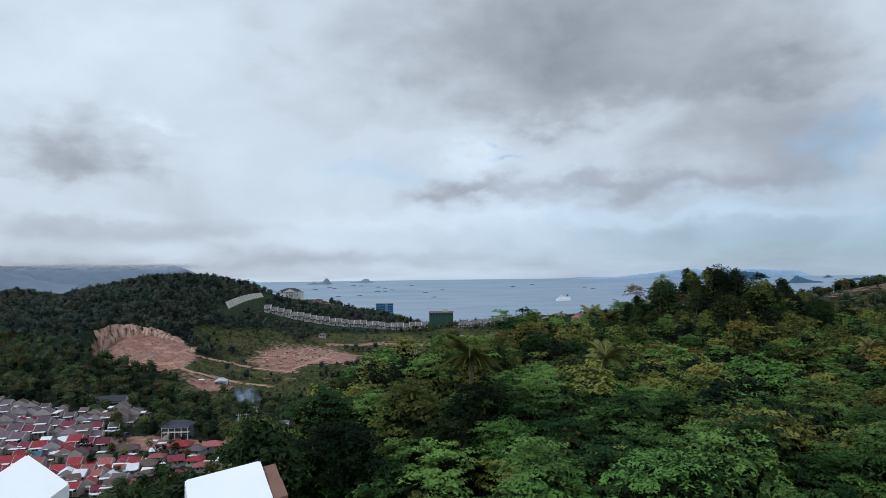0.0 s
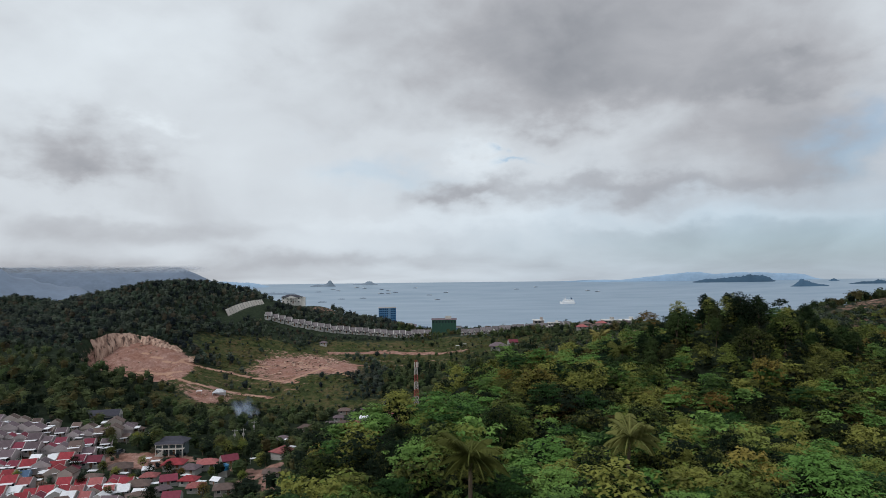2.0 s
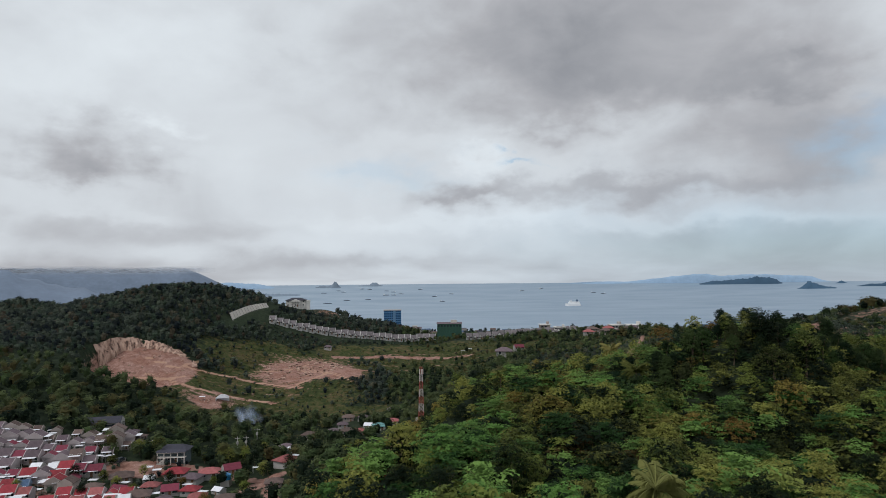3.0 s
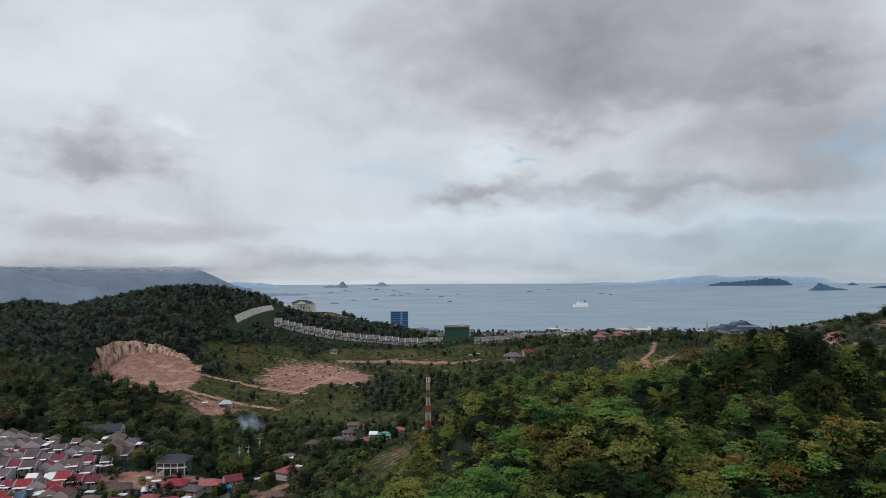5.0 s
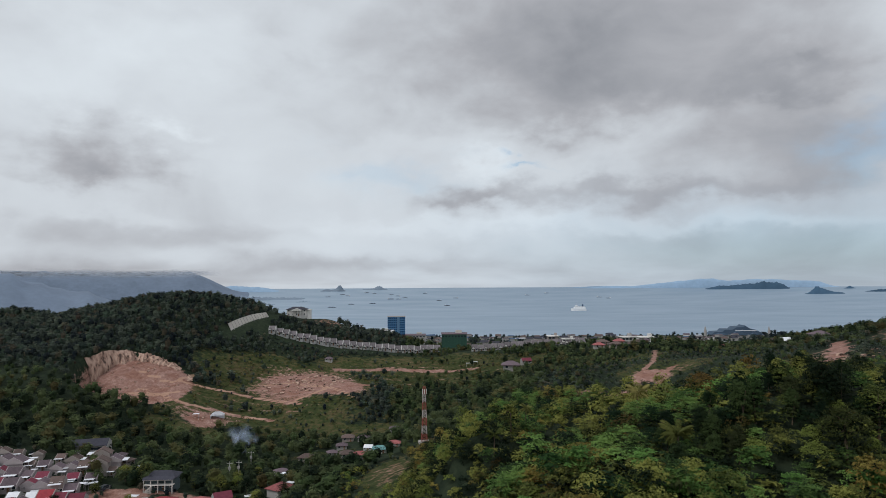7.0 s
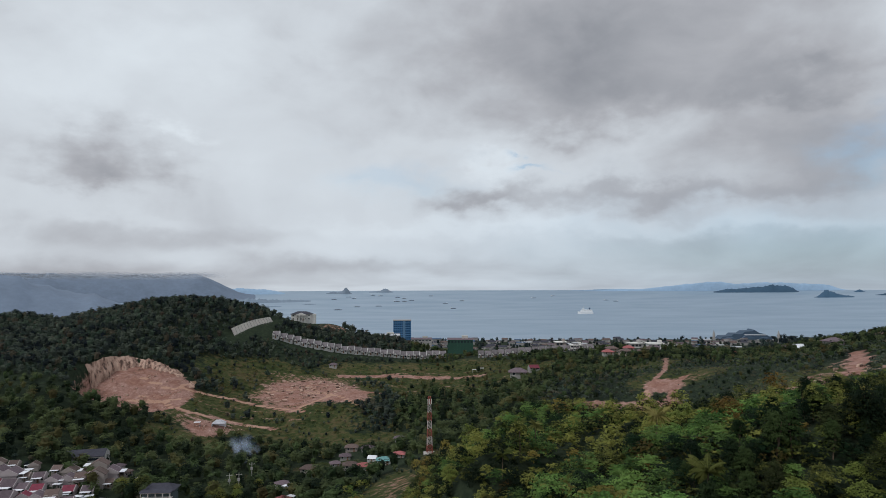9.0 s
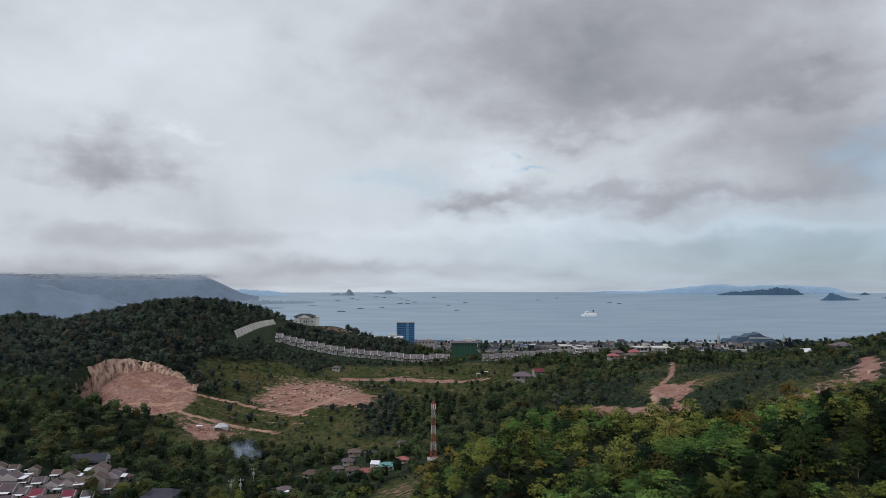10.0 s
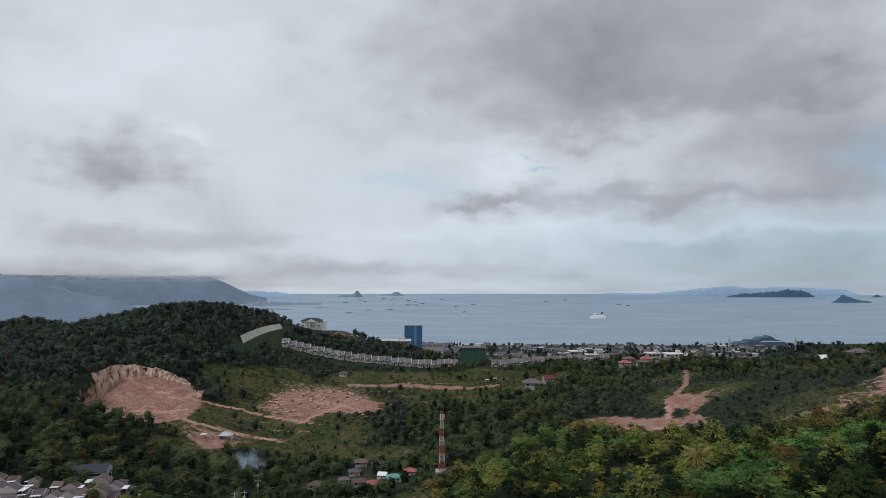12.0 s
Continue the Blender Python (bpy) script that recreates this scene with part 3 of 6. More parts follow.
def crown_shape(rg, height, spread, clumps, per, size, tall=0.6, level=0.9, ragged=0.35, wide=0.55, clump=(0.15, 0.25), flat=0.55, sides=3):
    """An uneven crown: small caps of leaves, held up to the light, over a lumpy dome with gaps between them."""
    d = unit(rg.normal(size=(clumps, 3)) + (0, 0, 0.85))
    lump = 1 + 0.16 * np.sin(3 * np.arctan2(d[:, 1], d[:, 0]) + height) * np.sin(4 * d[:, 2] + spread)
    reach = (rg.uniform(1 - ragged, 1.06, clumps) * lump)[:, None]
    mid = np.array([0, 0, height - spread * tall])
    c = mid + d * reach * np.array([spread, spread, spread * tall]) * 0.85
    cr = spread * rg.uniform(*clump, clumps)
    o = unit(rg.normal(size=(clumps * per, 3)) * (1, 1, 0.7) + (0, 0, 0.75))
    at = np.repeat(c, per, 0) + o * np.repeat(cr, per)[:, None] * np.array([1.1, 1.1, flat])
    return leaf_quads(rg, at, o * 0.7 + np.repeat(d, per, 0) * 0.4, size, wide, level, 0.3, 0.25, sides)


def inner_shape(rg, height, spread, tall, count=260, size=0.42):
    """Leaves inside a crown; their dark material carries the crown's inner shade."""
    d = unit(rg.normal(size=(count, 3)) + (0, 0, 0.1))
    at = np.array([0, 0, height - spread * tall]) + d * rg.uniform(0.3, 0.72, (count, 1)) * np.array([spread, spread, spread * tall])
    return leaf_quads(rg, at, d, size, 0.8, 0.3, 0.6)


def mound_shape(rg, height, spread, tall):
    """The closed leafy mass within a far crown: an uneven low dome."""
    n = 7
    rings = [(0.34, height - 0.50 * spread), (0.62, height - 1.0 * spread * tall), (0.45, max(height - 1.9 * spread * tall, 0.2))]
    a = np.arange(n) * math.tau / n
    v = [np.array([[0, 0, height - 0.36 * spread]])]
    for r, z in rings:
        rr = spread * r * rg.uniform(0.78, 1.08, n)
        v.append(np.stack([rr * np.cos(a), rr * np.sin(a), z + 0.12 * spread * rg.normal(size=n)], -1))
    f = [(0, 1 + k, 1 + (k + 1) % n) for k in range(n)]
    for i in range(len(rings) - 1):
        p, q = 1 + i * n, 1 + (i + 1) * n
        for k in range(n):
            f += [(p + k, q + k, q + (k + 1) % n), (p + k, q + (k + 1) % n, p + (k + 1) % n)]
    return np.concatenate(v), np.array(f)


def palm_shape(rg, height, fronds, reach, pairs):
    pieces = []
    for f in range(fronds):
        a, up = f * 2.4 + rg.uniform(-0.2, 0.2), rg.uniform(-0.1, 1.5) * (1 if f % 4 else 0.1)
        ln = reach * rg.uniform(0.8, 1.15)
        s = np.linspace(0.06, 1, pairs)
        r = ln * s * (1 - 0.12 * s)
        z = height + ln * (up * s - (0.44 + 0.27 * up) * s ** 2)
        w = np.array([math.cos(a), math.sin(a), 0])
        side = np.array([-w[1], w[0], 0])
        mid = w * r[:, None] + np.stack([0 * z, 0 * z, z], -1)
        pieces.append((np.concatenate([np.stack([mid[:-1] + side * 0.04, mid[1:] + side * 0.03, mid[1:] - side * 0.03, mid[:-1] - side * 0.04], 1).reshape(-1, 3)]),
                       np.arange(4 * (pairs - 1)).reshape(-1, 4)))
        long = ln * 0.25 * np.sin(np.pi * (0.15 + 0.8 * s))[:, None]
        for sg in (-1, 1):
            tip = mid + sg * side * long * 0.85 + w * long * 0.55 - np.array([0, 0, 1]) * long * rg.uniform(0.35, 0.8, (pairs, 1))
            v = np.stack([mid, mid + (tip - mid) * 0.5 + w * 0.06 + (0, 0, 0.04), tip, mid + (tip - mid) * 0.5 - w * 0.06], 1).reshape(-1, 3)
            pieces.append((v, np.arange(4 * pairs).reshape(-1, 4)))
    return joined(pieces)


def plant(name, label, category, group, trunk, crown, leaf_mat, core=None, crown_name="crown"):
    """A first plant of its kind, trunk and crown under an empty at its foot."""
    root = new(name)
    mesh_object("trunk", *trunk, BARK, root, smooth=True)
    ob = mesh_object(crown_name, *crown, leaf_mat, root)
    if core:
        mesh_object("inner_foliage", *core, LEAF_CROWN_SHADE, ob)
    return tagged(root, label, category, group)


def kinds_of_plants():
    rg = np.random.default_rng(3)
    out = {"broad": [], "tier": [], "fine_broad": [], "fine_tier": [], "close_broad": [], "close_tier": [], "dark": [], "palm": [], "shrub": [], "young": [], "shade": [], "shade_young": []}
    for h, s in ((8.0, 2.9), (7.0, 2.6), (9.0, 3.2), (7.6, 3.3)):
        out["broad"].append(plant("broadleaf_tree", "leafy green broadleaf tree in the hillside forest", "tree", "forest trees",
                                  trunk_shape(rg, h, 0.17, 5, s), crown_shape(rg, h, s, 190, 15, 0.245, 1.15, clump=(0.11, 0.19), wide=0.7), LEAF_MIX, inner_shape(rg, h, s, 1.1)))
    for h, s in ((7.2, 2.8), (6.4, 3.1), (8.0, 3.0)):
        out["tier"].append(plant("layered_tree", "bright green tree with layered sprays of long leaves", "tree", "forest trees",
                                 trunk_shape(rg, h, 0.11, 6, s), crown_shape(rg, h, s, 110, 24, 0.25, 0.95, 1.5, 0.45, 0.7, (0.13, 0.22), 0.26), LEAF_BRIGHT, inner_shape(rg, h, s, 0.9)))
    for h, s in ((7.6, 2.8), (6.8, 2.5), (8.3, 3.0)):
        out["fine_broad"].append(plant("broadleaf_tree", "leafy green broadleaf tree in the hillside forest", "tree", "forest trees",
                                       trunk_shape(rg, h, 0.17, 5, s), crown_shape(rg, h, s, 260, 19, 0.18, 1.2, clump=(0.09, 0.16), wide=0.7), LEAF_MIX, inner_shape(rg, h, s, 1.1)))
    for h, s in ((6.9, 2.7), (6.2, 2.9), (7.6, 2.8)):
        out["fine_tier"].append(plant("layered_tree", "bright green tree with layered sprays of long leaves", "tree", "forest trees",
                                      trunk_shape(rg, h, 0.11, 6, s), crown_shape(rg, h, s, 170, 29, 0.185, 1.0, 1.5, 0.45, 0.7, (0.10, 0.19), 0.26), LEAF_FRESH, inner_shape(rg, h, s, 0.9)))
    for h, s in ((7.2, 2.8), (6.4, 2.6), (7.8, 2.9)):
        out["close_broad"].append(plant("broadleaf_tree", "leafy green broadleaf tree in the hillside forest", "tree", "forest trees",
                                        trunk_shape(rg, h, 0.17, 5, s), crown_shape(rg, h, s, 330, 28, 0.135, 1.2, clump=(0.08, 0.15), wide=0.75), LEAF_FRESH, inner_shape(rg, h, s, 1.15, 420, 0.34)))
    for h, s in ((6.5, 2.6), (6.0, 2.8), (7.0, 2.7)):
        out["close_tier"].append(plant("layered_tree", "bright green tree with layered sprays of long leaves", "tree", "forest trees",
                                       trunk_shape(rg, h, 0.11, 6, s), crown_shape(rg, h, s, 210, 42, 0.135, 1.0, 1.5, 0.45, 0.75, (0.10, 0.18), 0.26), LEAF_FRESH, inner_shape(rg, h, s, 0.95, 420, 0.34)))
    for h, s in ((10.5, 2.5), (9.2, 2.6)):
        crown = crown_shape(rg, h, s, 260, 15, 0.29, 1.7, 0.4, 0.45, 0.7, (0.12, 0.22))
        taper = 1.15 - 0.30 * np.clip(crown[0][:, 2:] / h, 0, 1)
        crown[0][:, :2] *= taper
        out["dark"].append(plant("dark_tree", "tall dark green tree on the hill crest", "tree", "crest trees",
                                 trunk_shape(rg, h, 0.16, 5, s * 0.7), crown, LEAF_DARK, inner_shape(rg, h * 0.95, s * 0.8, 1.6)))
    for h, r in ((8.4, 1.9), (7.6, 2.2)):
        lean = tube([(0, 0, -0.5), (0.3, 0.1, h * 0.5), (0.0, 0.0, h)], (0.17, 0.12, 0.10), 8)
        out["palm"].append(plant("coconut_palm", "coconut palm with yellowing drooping fronds", "palm", "palms on the hill",
                                 lean, palm_shape(rg, h, 26, r * 1.05, 34), LEAF_PALM, None, "fronds"))
    for h, s in ((3.9, 1.7), (3.4, 1.6), (4.3, 1.9)):
        out["young"].append(plant("young_tree", "low bright green young tree with layered leaves", "tree", "young trees",
                                  trunk_shape(rg, h, 0.06, 5, s), crown_shape(rg, h, s, 120, 28, 0.135, 1.0, 1.4, 0.45, 0.75, (0.13, 0.22), 0.3), LEAF_FRESH, inner_shape(rg, h, s, 0.9, 160, 0.3)))
    for h, s in ((7.0, 2.6), (6.4, 2.4)):
        out["shade"].append(plant("broadleaf_tree", "dense dark olive broadleaf tree below the lookout", "tree", "forest trees",
                                  trunk_shape(rg, h, 0.17, 5, s), crown_shape(rg, h, s, 330, 26, 0.15, 1.3, clump=(0.08, 0.15), wide=0.75), LEAF_OLIVE, inner_shape(rg, h, s, 1.2, 420, 0.34)))
    for h, s in ((3.9, 1.7), (3.4, 1.6)):
        out["shade_young"].append(plant("young_tree", "low dark olive young tree with small leaves", "tree", "young trees",
                                        trunk_shape(rg, h, 0.06, 5, s), crown_shape(rg, h, s, 150, 24, 0.13, 1.1, clump=(0.11, 0.19), wide=0.75), LEAF_OLIVE, inner_shape(rg, h, s, 0.9, 160, 0.3)))
    for h, s in ((2.6, 1.7), (2.0, 1.5)):
        out["shrub"].append(plant("shrub", "low green shrub on the hillside", "shrub", "hillside shrubs",
                                  trunk_shape(rg, h, 0.05, 4, s), crown_shape(rg, h, s, 110, 18, 0.125, 0.95), LEAF_FRESH, inner_shape(rg, h, s, 0.8)))
    return out


PLANTS = kinds_of_plants()
used = set()


def set_plant(kind, which, x, y, size, turn, sink=0.15):
    """The kind's first plant goes to the first place asked for; all later ones are copies."""
    proto = PLANTS[kind][which % len(PLANTS[kind])]
    m = pose(x, y, float(ground_z(x, y)) - sink, 0, 0, turn)
    if proto.name not in used:
        used.add(proto.name)
        proto.matrix_basis = m
        return proto
    return copy_thing(proto, m @ Matrix.Diagonal((size, size, size * rng.uniform(0.9, 1.15), 1)))


def in_view(x, y, more=12.0):
    return np.abs(x) < 0.76 * (y + 25) + more


# palms and the big trees that stand out
for x, y, w, top in ((2.2, 22.0, 0, 118.0), (13.7, 32.0, 1, 116.3), (29.3, 85.6, 1, 0), (16.7, 160.0, 0, 0), (35.0, 120.0, 1, 0), (62.0, 70.0, 1, 0), (12.0, 150.0, 1, 0), (22.0, 172.0, 0, 0), (28.0, 140.0, 1, 0)):
    set_plant("palm", w, x, y, 1, x * 37, float(ground_z(x, y)) - top + (7.4, 6.6)[w] if top else 2.4)

# a dark thicket at the foot of the lookout
for x, y, s in ((-9.5, 6.0, 0.95), (-11.5, 8.0, 1.0), (-8.0, 9.5, 0.8), (-12.5, 5.0, 0.8)):
    set_plant("dark", 1 if s > 0.9 else 0, x, y, s, x * 50, 2.1)

# the nearest trees, one by one
count = 0
for row in range(0, 17):
    for col in range(-14, 22):
        x, y = col * 4.3 + rng.uniform(-1.7, 1.7) + (row % 2) * 2.1, 3.0 + row * 4.3 + rng.uniform(-1.7, 1.7)
        if not in_view(x, y, 4) or count > 290 or np.hypot(x - 2.2, y - 21) < 3.4 or np.hypot(x - 13.7, y - 31) < 2.6 or np.hypot(x + 9.5, y - 5.5) < 2.5:
            continue
        count += 1
        grove = 0.6 * math.sin(x * 0.11 + 1.0) + 0.6 * math.sin(y * 0.13 + x * 0.05) + rng.normal() * 0.55
        kind = "tier" if grove > (-0.35 if y < 26 else 0.25) else "broad"
        if y < 60:
            kind = ("close_" if y < 21 else "fine_") + kind
        if y < 11 and abs(x) < 16:
            kind = "shrub"
        elif kind.startswith("close") and -5 < x < 3.0 and y < 19:
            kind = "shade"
        set_plant(kind, int(rng.integers(0, 12)), x, y, rng.uniform(0.52, 0.86) if y < 45 else rng.uniform(0.50, 0.84), rng.uniform(0, 360))
# a lower storey of young trees on the slope before the lookout
for row in range(0, 10):
    for col in range(-5, 14):
        x, y = col * 3.1 + rng.uniform(-1.2, 1.2), 1.5 + row * 2.9 + rng.uniform(-1.2, 1.2)
        if in_view(x, y, 0) and -6 < x < 12 + 0.9 * y and np.hypot(x - 2.2, y - 21) > 2.5:
            set_plant("shade_young" if -2.5 < x < 3.0 and y < 16 else "young", int(rng.integers(0, 12)), x, y, rng.uniform(0.75, 1.15), rng.uniform(0, 360))
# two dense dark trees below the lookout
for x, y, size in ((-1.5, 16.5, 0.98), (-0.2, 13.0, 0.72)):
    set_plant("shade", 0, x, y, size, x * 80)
# young trees round the first palm's foot
for x, y, size in ((1.0, 19.6, 1.2), (2.6, 19.2, 1.3), (3.6, 20.2, 1.2), (1.6, 18.4, 1.1), (12.6, 29.6, 1.2), (14.2, 29.2, 1.2)):
    set_plant("young", int(x * 3), x, y, size, x * 90)
# one broad crown of yellowing leaves on the right slope
LEAF_GOLD = foliage("yellowing_leaves", (0.040, 0.044, 0.014), (0.21, 0.20, 0.055), (0.22, 0.16, 0.05), 0.0)
gold_rg = np.random.default_rng(41)
gold = plant("yellow_tree", "broad tree with yellow-green leaves on the slope", "tree", "", trunk_shape(gold_rg, 7.5, 0.2, 6, 3.2),
             crown_shape(gold_rg, 7.5, 3.4, 260, 17, 0.2, 0.9, clump=(0.10, 0.17), wide=0.7), LEAF_GOLD, inner_shape(gold_rg, 7.5, 3.2, 0.9))
gold.matrix_basis = pose(48.6, 83.1, float(ground_z(48.6, 83.1)) - 0.2)
# a small red-leaved tree at the edge of the near slope
LEAF_RED = foliage("red_leaves", (0.07, 0.012, 0.010), (0.26, 0.05, 0.03), (0.22, 0.08, 0.03), 0.0)
red_rg = np.random.default_rng(43)
red = plant("red_tree", "small tree with dull red leaves on the slope", "tree", "", trunk_shape(red_rg, 4.0, 0.08, 5, 0.7),
            crown_shape(red_rg, 4.0, 0.75, 90, 14, 0.16, 1.3, clump=(0.14, 0.24), wide=0.7), LEAF_RED, inner_shape(red_rg, 4.0, 0.7, 1.2, 90, 0.3))
red.matrix_basis = pose(-4.4, 46.3, 110.9)
# low growth between the lookout and the first trees
for k in range(46):
    x, y = rng.uniform(-12, 14), rng.uniform(-9, 9)
    if in_view(x, y, 2):
        set_plant("shrub", k, x, y, rng.uniform(0.6, 1.3), rng.uniform(0, 360))
# dark trees along the crest
for k in range(72):
    t = k / 71
    x, y = 28 + 48 * t + rng.uniform(-2.5, 2.5), 90 + 12 * t + rng.uniform(-8, 5)
    set_plant("dark", k, x, y, rng.uniform(0.42, 0.60) * (0.95 + 0.2 * math.sin(k * 1.7)), rng.uniform(0, 360), 0.2)
for k in range(3):
    set_plant("broad", 3, 54 + rng.uniform(-3, 3), 92 + rng.uniform(-3, 3), 0.9, k * 70, 0.0)


def wood(name, label, protos, xs, ys, sizes, mat):
    """Many plants as one sheet of leaves: each a turned, sized copy of one of the shapes."""
    rg = np.random.default_rng(11)
    vs, qs, tints, n = [], [], [], 0
    sizes = sizes * low_growth(xs, ys)
    zs = ground_z(xs, ys)
    pick = rg.integers(0, len(protos), len(xs))
    for k, (v, q) in enumerate(protos):
        who = np.nonzero(pick == k)[0]
        a = rg.uniform(0, math.tau, len(who))
        s = sizes[who]
        c, d = np.cos(a)[:, None], np.sin(a)[:, None]
        sx = v[None, :, 0] * c - v[None, :, 1] * d
        sy = v[None, :, 0] * d + v[None, :, 1] * c
        stretch = rg.uniform(0.85, 1.2, len(who))[:, None]
        p = np.stack([sx * s[:, None] + xs[who][:, None], sy * s[:, None] + ys[who][:, None],
                      v[None, :, 2] * s[:, None] * stretch + zs[who][:, None]], -1)
        vs.append(p.reshape(-1, 3))
        qs.append((q[None] + (np.arange(len(who)) * len(v))[:, None, None] + n).reshape(-1, q.shape[1]))
        tints.append(np.repeat(rg.uniform(0, 1, len(who)), len(v)))
        n += len(who) * len(v)
    if not n:
        return None
    ob = mesh_object(name, np.concatenate(vs), np.concatenate(qs), mat)
    ob.data.attributes.new("tint", "FLOAT", "POINT").data.foreach_set("value", np.concatenate(tints).astype(np.float32))
    return tagged(ob, label, "forest", kind="stuff")


def scatter(x0, x1, y0, y1, gap, seed):
    rg = np.random.default_rng(seed)
    gx, gy = np.meshgrid(np.arange(x0, x1, gap), np.arange(y0, y1, gap))
    x = gx.ravel() + rg.uniform(-0.45, 0.45, gx.size) * gap
    y = gy.ravel() + rg.uniform(-0.45, 0.45, gx.size) * gap
    ok = in_view(x, y)
    return x[ok], y[ok], rg


def open_land(x, y, rg):
    """True where woods grow."""
    free = (dirt_at(x, y) < 0.35) & (built_at(x, y) < 0.35)
    return free & ((meadow_at(x, y) < 0.5) | (rg.uniform(0, 1, len(x)) < 0.10))


def fern_at(x, y):
    """Below 1 on the open back slope of the crest."""
    u, v = (x - 60) * 0.94 + (y - 121) * 0.34, (y - 121) * 0.94 - (x - 60) * 0.34
    return np.hypot(u / 26, v / 15) + 0.12 * waves(x, y, 4.0)


def low_growth(x, y):
    """Plants stay lower before the clearings than elsewhere."""
    f = 1 - 0.68 * np.maximum(blob(x, y, 70, 258, 60, 34), blob(x, y, 120, 320, 60, 60))
    f = f * (1 - 0.40 * blob(x, y, -210, 335, 22, 26)) * (1 - 0.5 * blob(x, y, 52, 278, 24, 16)) * (1 - 0.2 * blob(x, y, 58, 96, 30, 22)) * (1 - 0.45 * blob(x, y, 150, 240, 50, 50)) * (1 - 0.5 * blob(x, y, -22, 225, 12, 40)) * (1 - 0.35 * blob(x, y, -60, 345, 60, 20)) * (1 - 0.35 * blob(x, y, -60, 490, 120, 30))
    return np.maximum(f, 0.28)


shape_rg = np.random.default_rng(5)
MID_BROAD = [crown_shape(shape_rg, h, s, 50, 8, 0.50, 1.0, clump=(0.15, 0.24), wide=0.75) for h, s in ((7.5, 2.9), (6.5, 2.7), (8.2, 3.1))]
MID_TIER = [crown_shape(shape_rg, h, s, 36, 11, 0.50, 0.9, 1.6, 0.45, 0.75, (0.17, 0.28), 0.24) for h, s in ((6.5, 2.8), (7.2, 3.1))]
NEAR_BROAD = [crown_shape(shape_rg, h, s, 96, 11, 0.33, 1.0, clump=(0.11, 0.18), wide=0.75) for h, s in ((7.5, 2.9), (6.5, 2.7), (8.2, 3.1))]
NEAR_TIER = [crown_shape(shape_rg, h, s, 66, 16, 0.33, 0.9, 1.5, 0.45, 0.75, (0.13, 0.22), 0.26) for h, s in ((6.5, 2.8), (7.2, 3.1))]
FAR_CROWN = [joined([crown_shape(shape_rg, h, s, 30, 6, 0.74, 0.9, 1.7, 0.30, 0.9, (0.15, 0.25), 0.35), mound_shape(shape_rg, h, s, 0.8)]) for h, s in ((6.5, 3.3), (5.5, 3.0), (7.5, 3.5), (6.0, 3.7))]
HILL_CROWN = [joined([crown_shape(shape_rg, h, s, 13, 4, 1.1, 0.9, 1.7, 0.25, 0.9, (0.16, 0.28), 0.4), mound_shape(shape_rg, h, s, 0.8)]) for h, s in ((6.0, 2.9), (5.2, 2.7), (6.8, 3.1), (5.6, 3.2))]
COAST_CROWN = [joined([crown_shape(shape_rg, h, s, 13, 4, 1.3, 0.9, 1.0, wide=0.9), mound_shape(shape_rg, h, s, 0.8)]) for h, s in ((6.5, 3.3), (5.5, 3.0), (7.5, 3.5))]
x, y, rg = scatter(-45, 75, -4, 76, 3.7, 20)
near_size = rg.uniform(0.40, 0.68, len(x)) * np.where(y < 12, 0.6, 1.0)
UNDER = [crown_shape(shape_rg, h, s, 56, 10, 0.42, 1.1, clump=(0.10, 0.18), wide=0.7) for h, s in ((7.0, 3.4), (6.0, 3.2))]
wood("undergrowth", "dense green undergrowth between the hillside trees", UNDER, x, y, near_size, LEAF_UNDER_SHADE)
THICK_TIER = [crown_shape(shape_rg, h, s, 44, 16, 0.26, 0.85, 1.7, 0.45, 0.75, (0.16, 0.27), 0.20) for h, s in ((4.8, 1.9), (4.2, 1.7), (5.4, 2.0))]
THICK_BROAD = [crown_shape(shape_rg, h, s, 60, 11, 0.26, 1.15, clump=(0.12, 0.21), wide=0.75) for h, s in ((5.0, 1.8), (4.3, 1.7), (5.6, 2.0))]
FINE_TIER = [crown_shape(shape_rg, h, s, 70, 30, 0.15, 0.85, 1.7, 0.45, 0.75, (0.13, 0.23), 0.20) for h, s in ((4.4, 1.8), (3.8, 1.6))]
x, y, rg = scatter(-14, 78, 9, 80, 3.1, 29)
layered = (np.sin(x * 0.21 + 1) + np.sin(y * 0.17 + x * 0.06) + rg.normal(size=len(x)) * 0.6) > -0.15
sizes = rg.uniform(0.65, 1.2, len(x))
for who, name, label, shapes, mat in ((layered & (y < 27), "layered_thicket", "bright green layered saplings on the near slope", FINE_TIER, LEAF_FRESH), (layered & (y >= 27), "spread_thicket", "green saplings with flat layered sprays", THICK_TIER, LEAF_FRESH),
                                      (~layered, "broadleaf_thicket", "dense young broadleaf trees on the slope", THICK_BROAD, LEAF_MIX)):
    wood(name, label, shapes, x[who], y[who], sizes[who], mat)
x, y, rg = scatter(-60, 190, 68, 250, 4.0, 21)
ok = open_land(x, y, rg) & (x > -35 + 0 * y)
x, y = x[ok], y[ok]
tier = (np.sin(x * 0.09) + np.sin(y * 0.07 + x * 0.03) + rg.normal(size=len(x)) * 0.5) > 0.35
bright = fern_at(x, y) < 1
tier = tier & ~bright
free = ~bright
x, y, tier = x[free], y[free], tier[free]
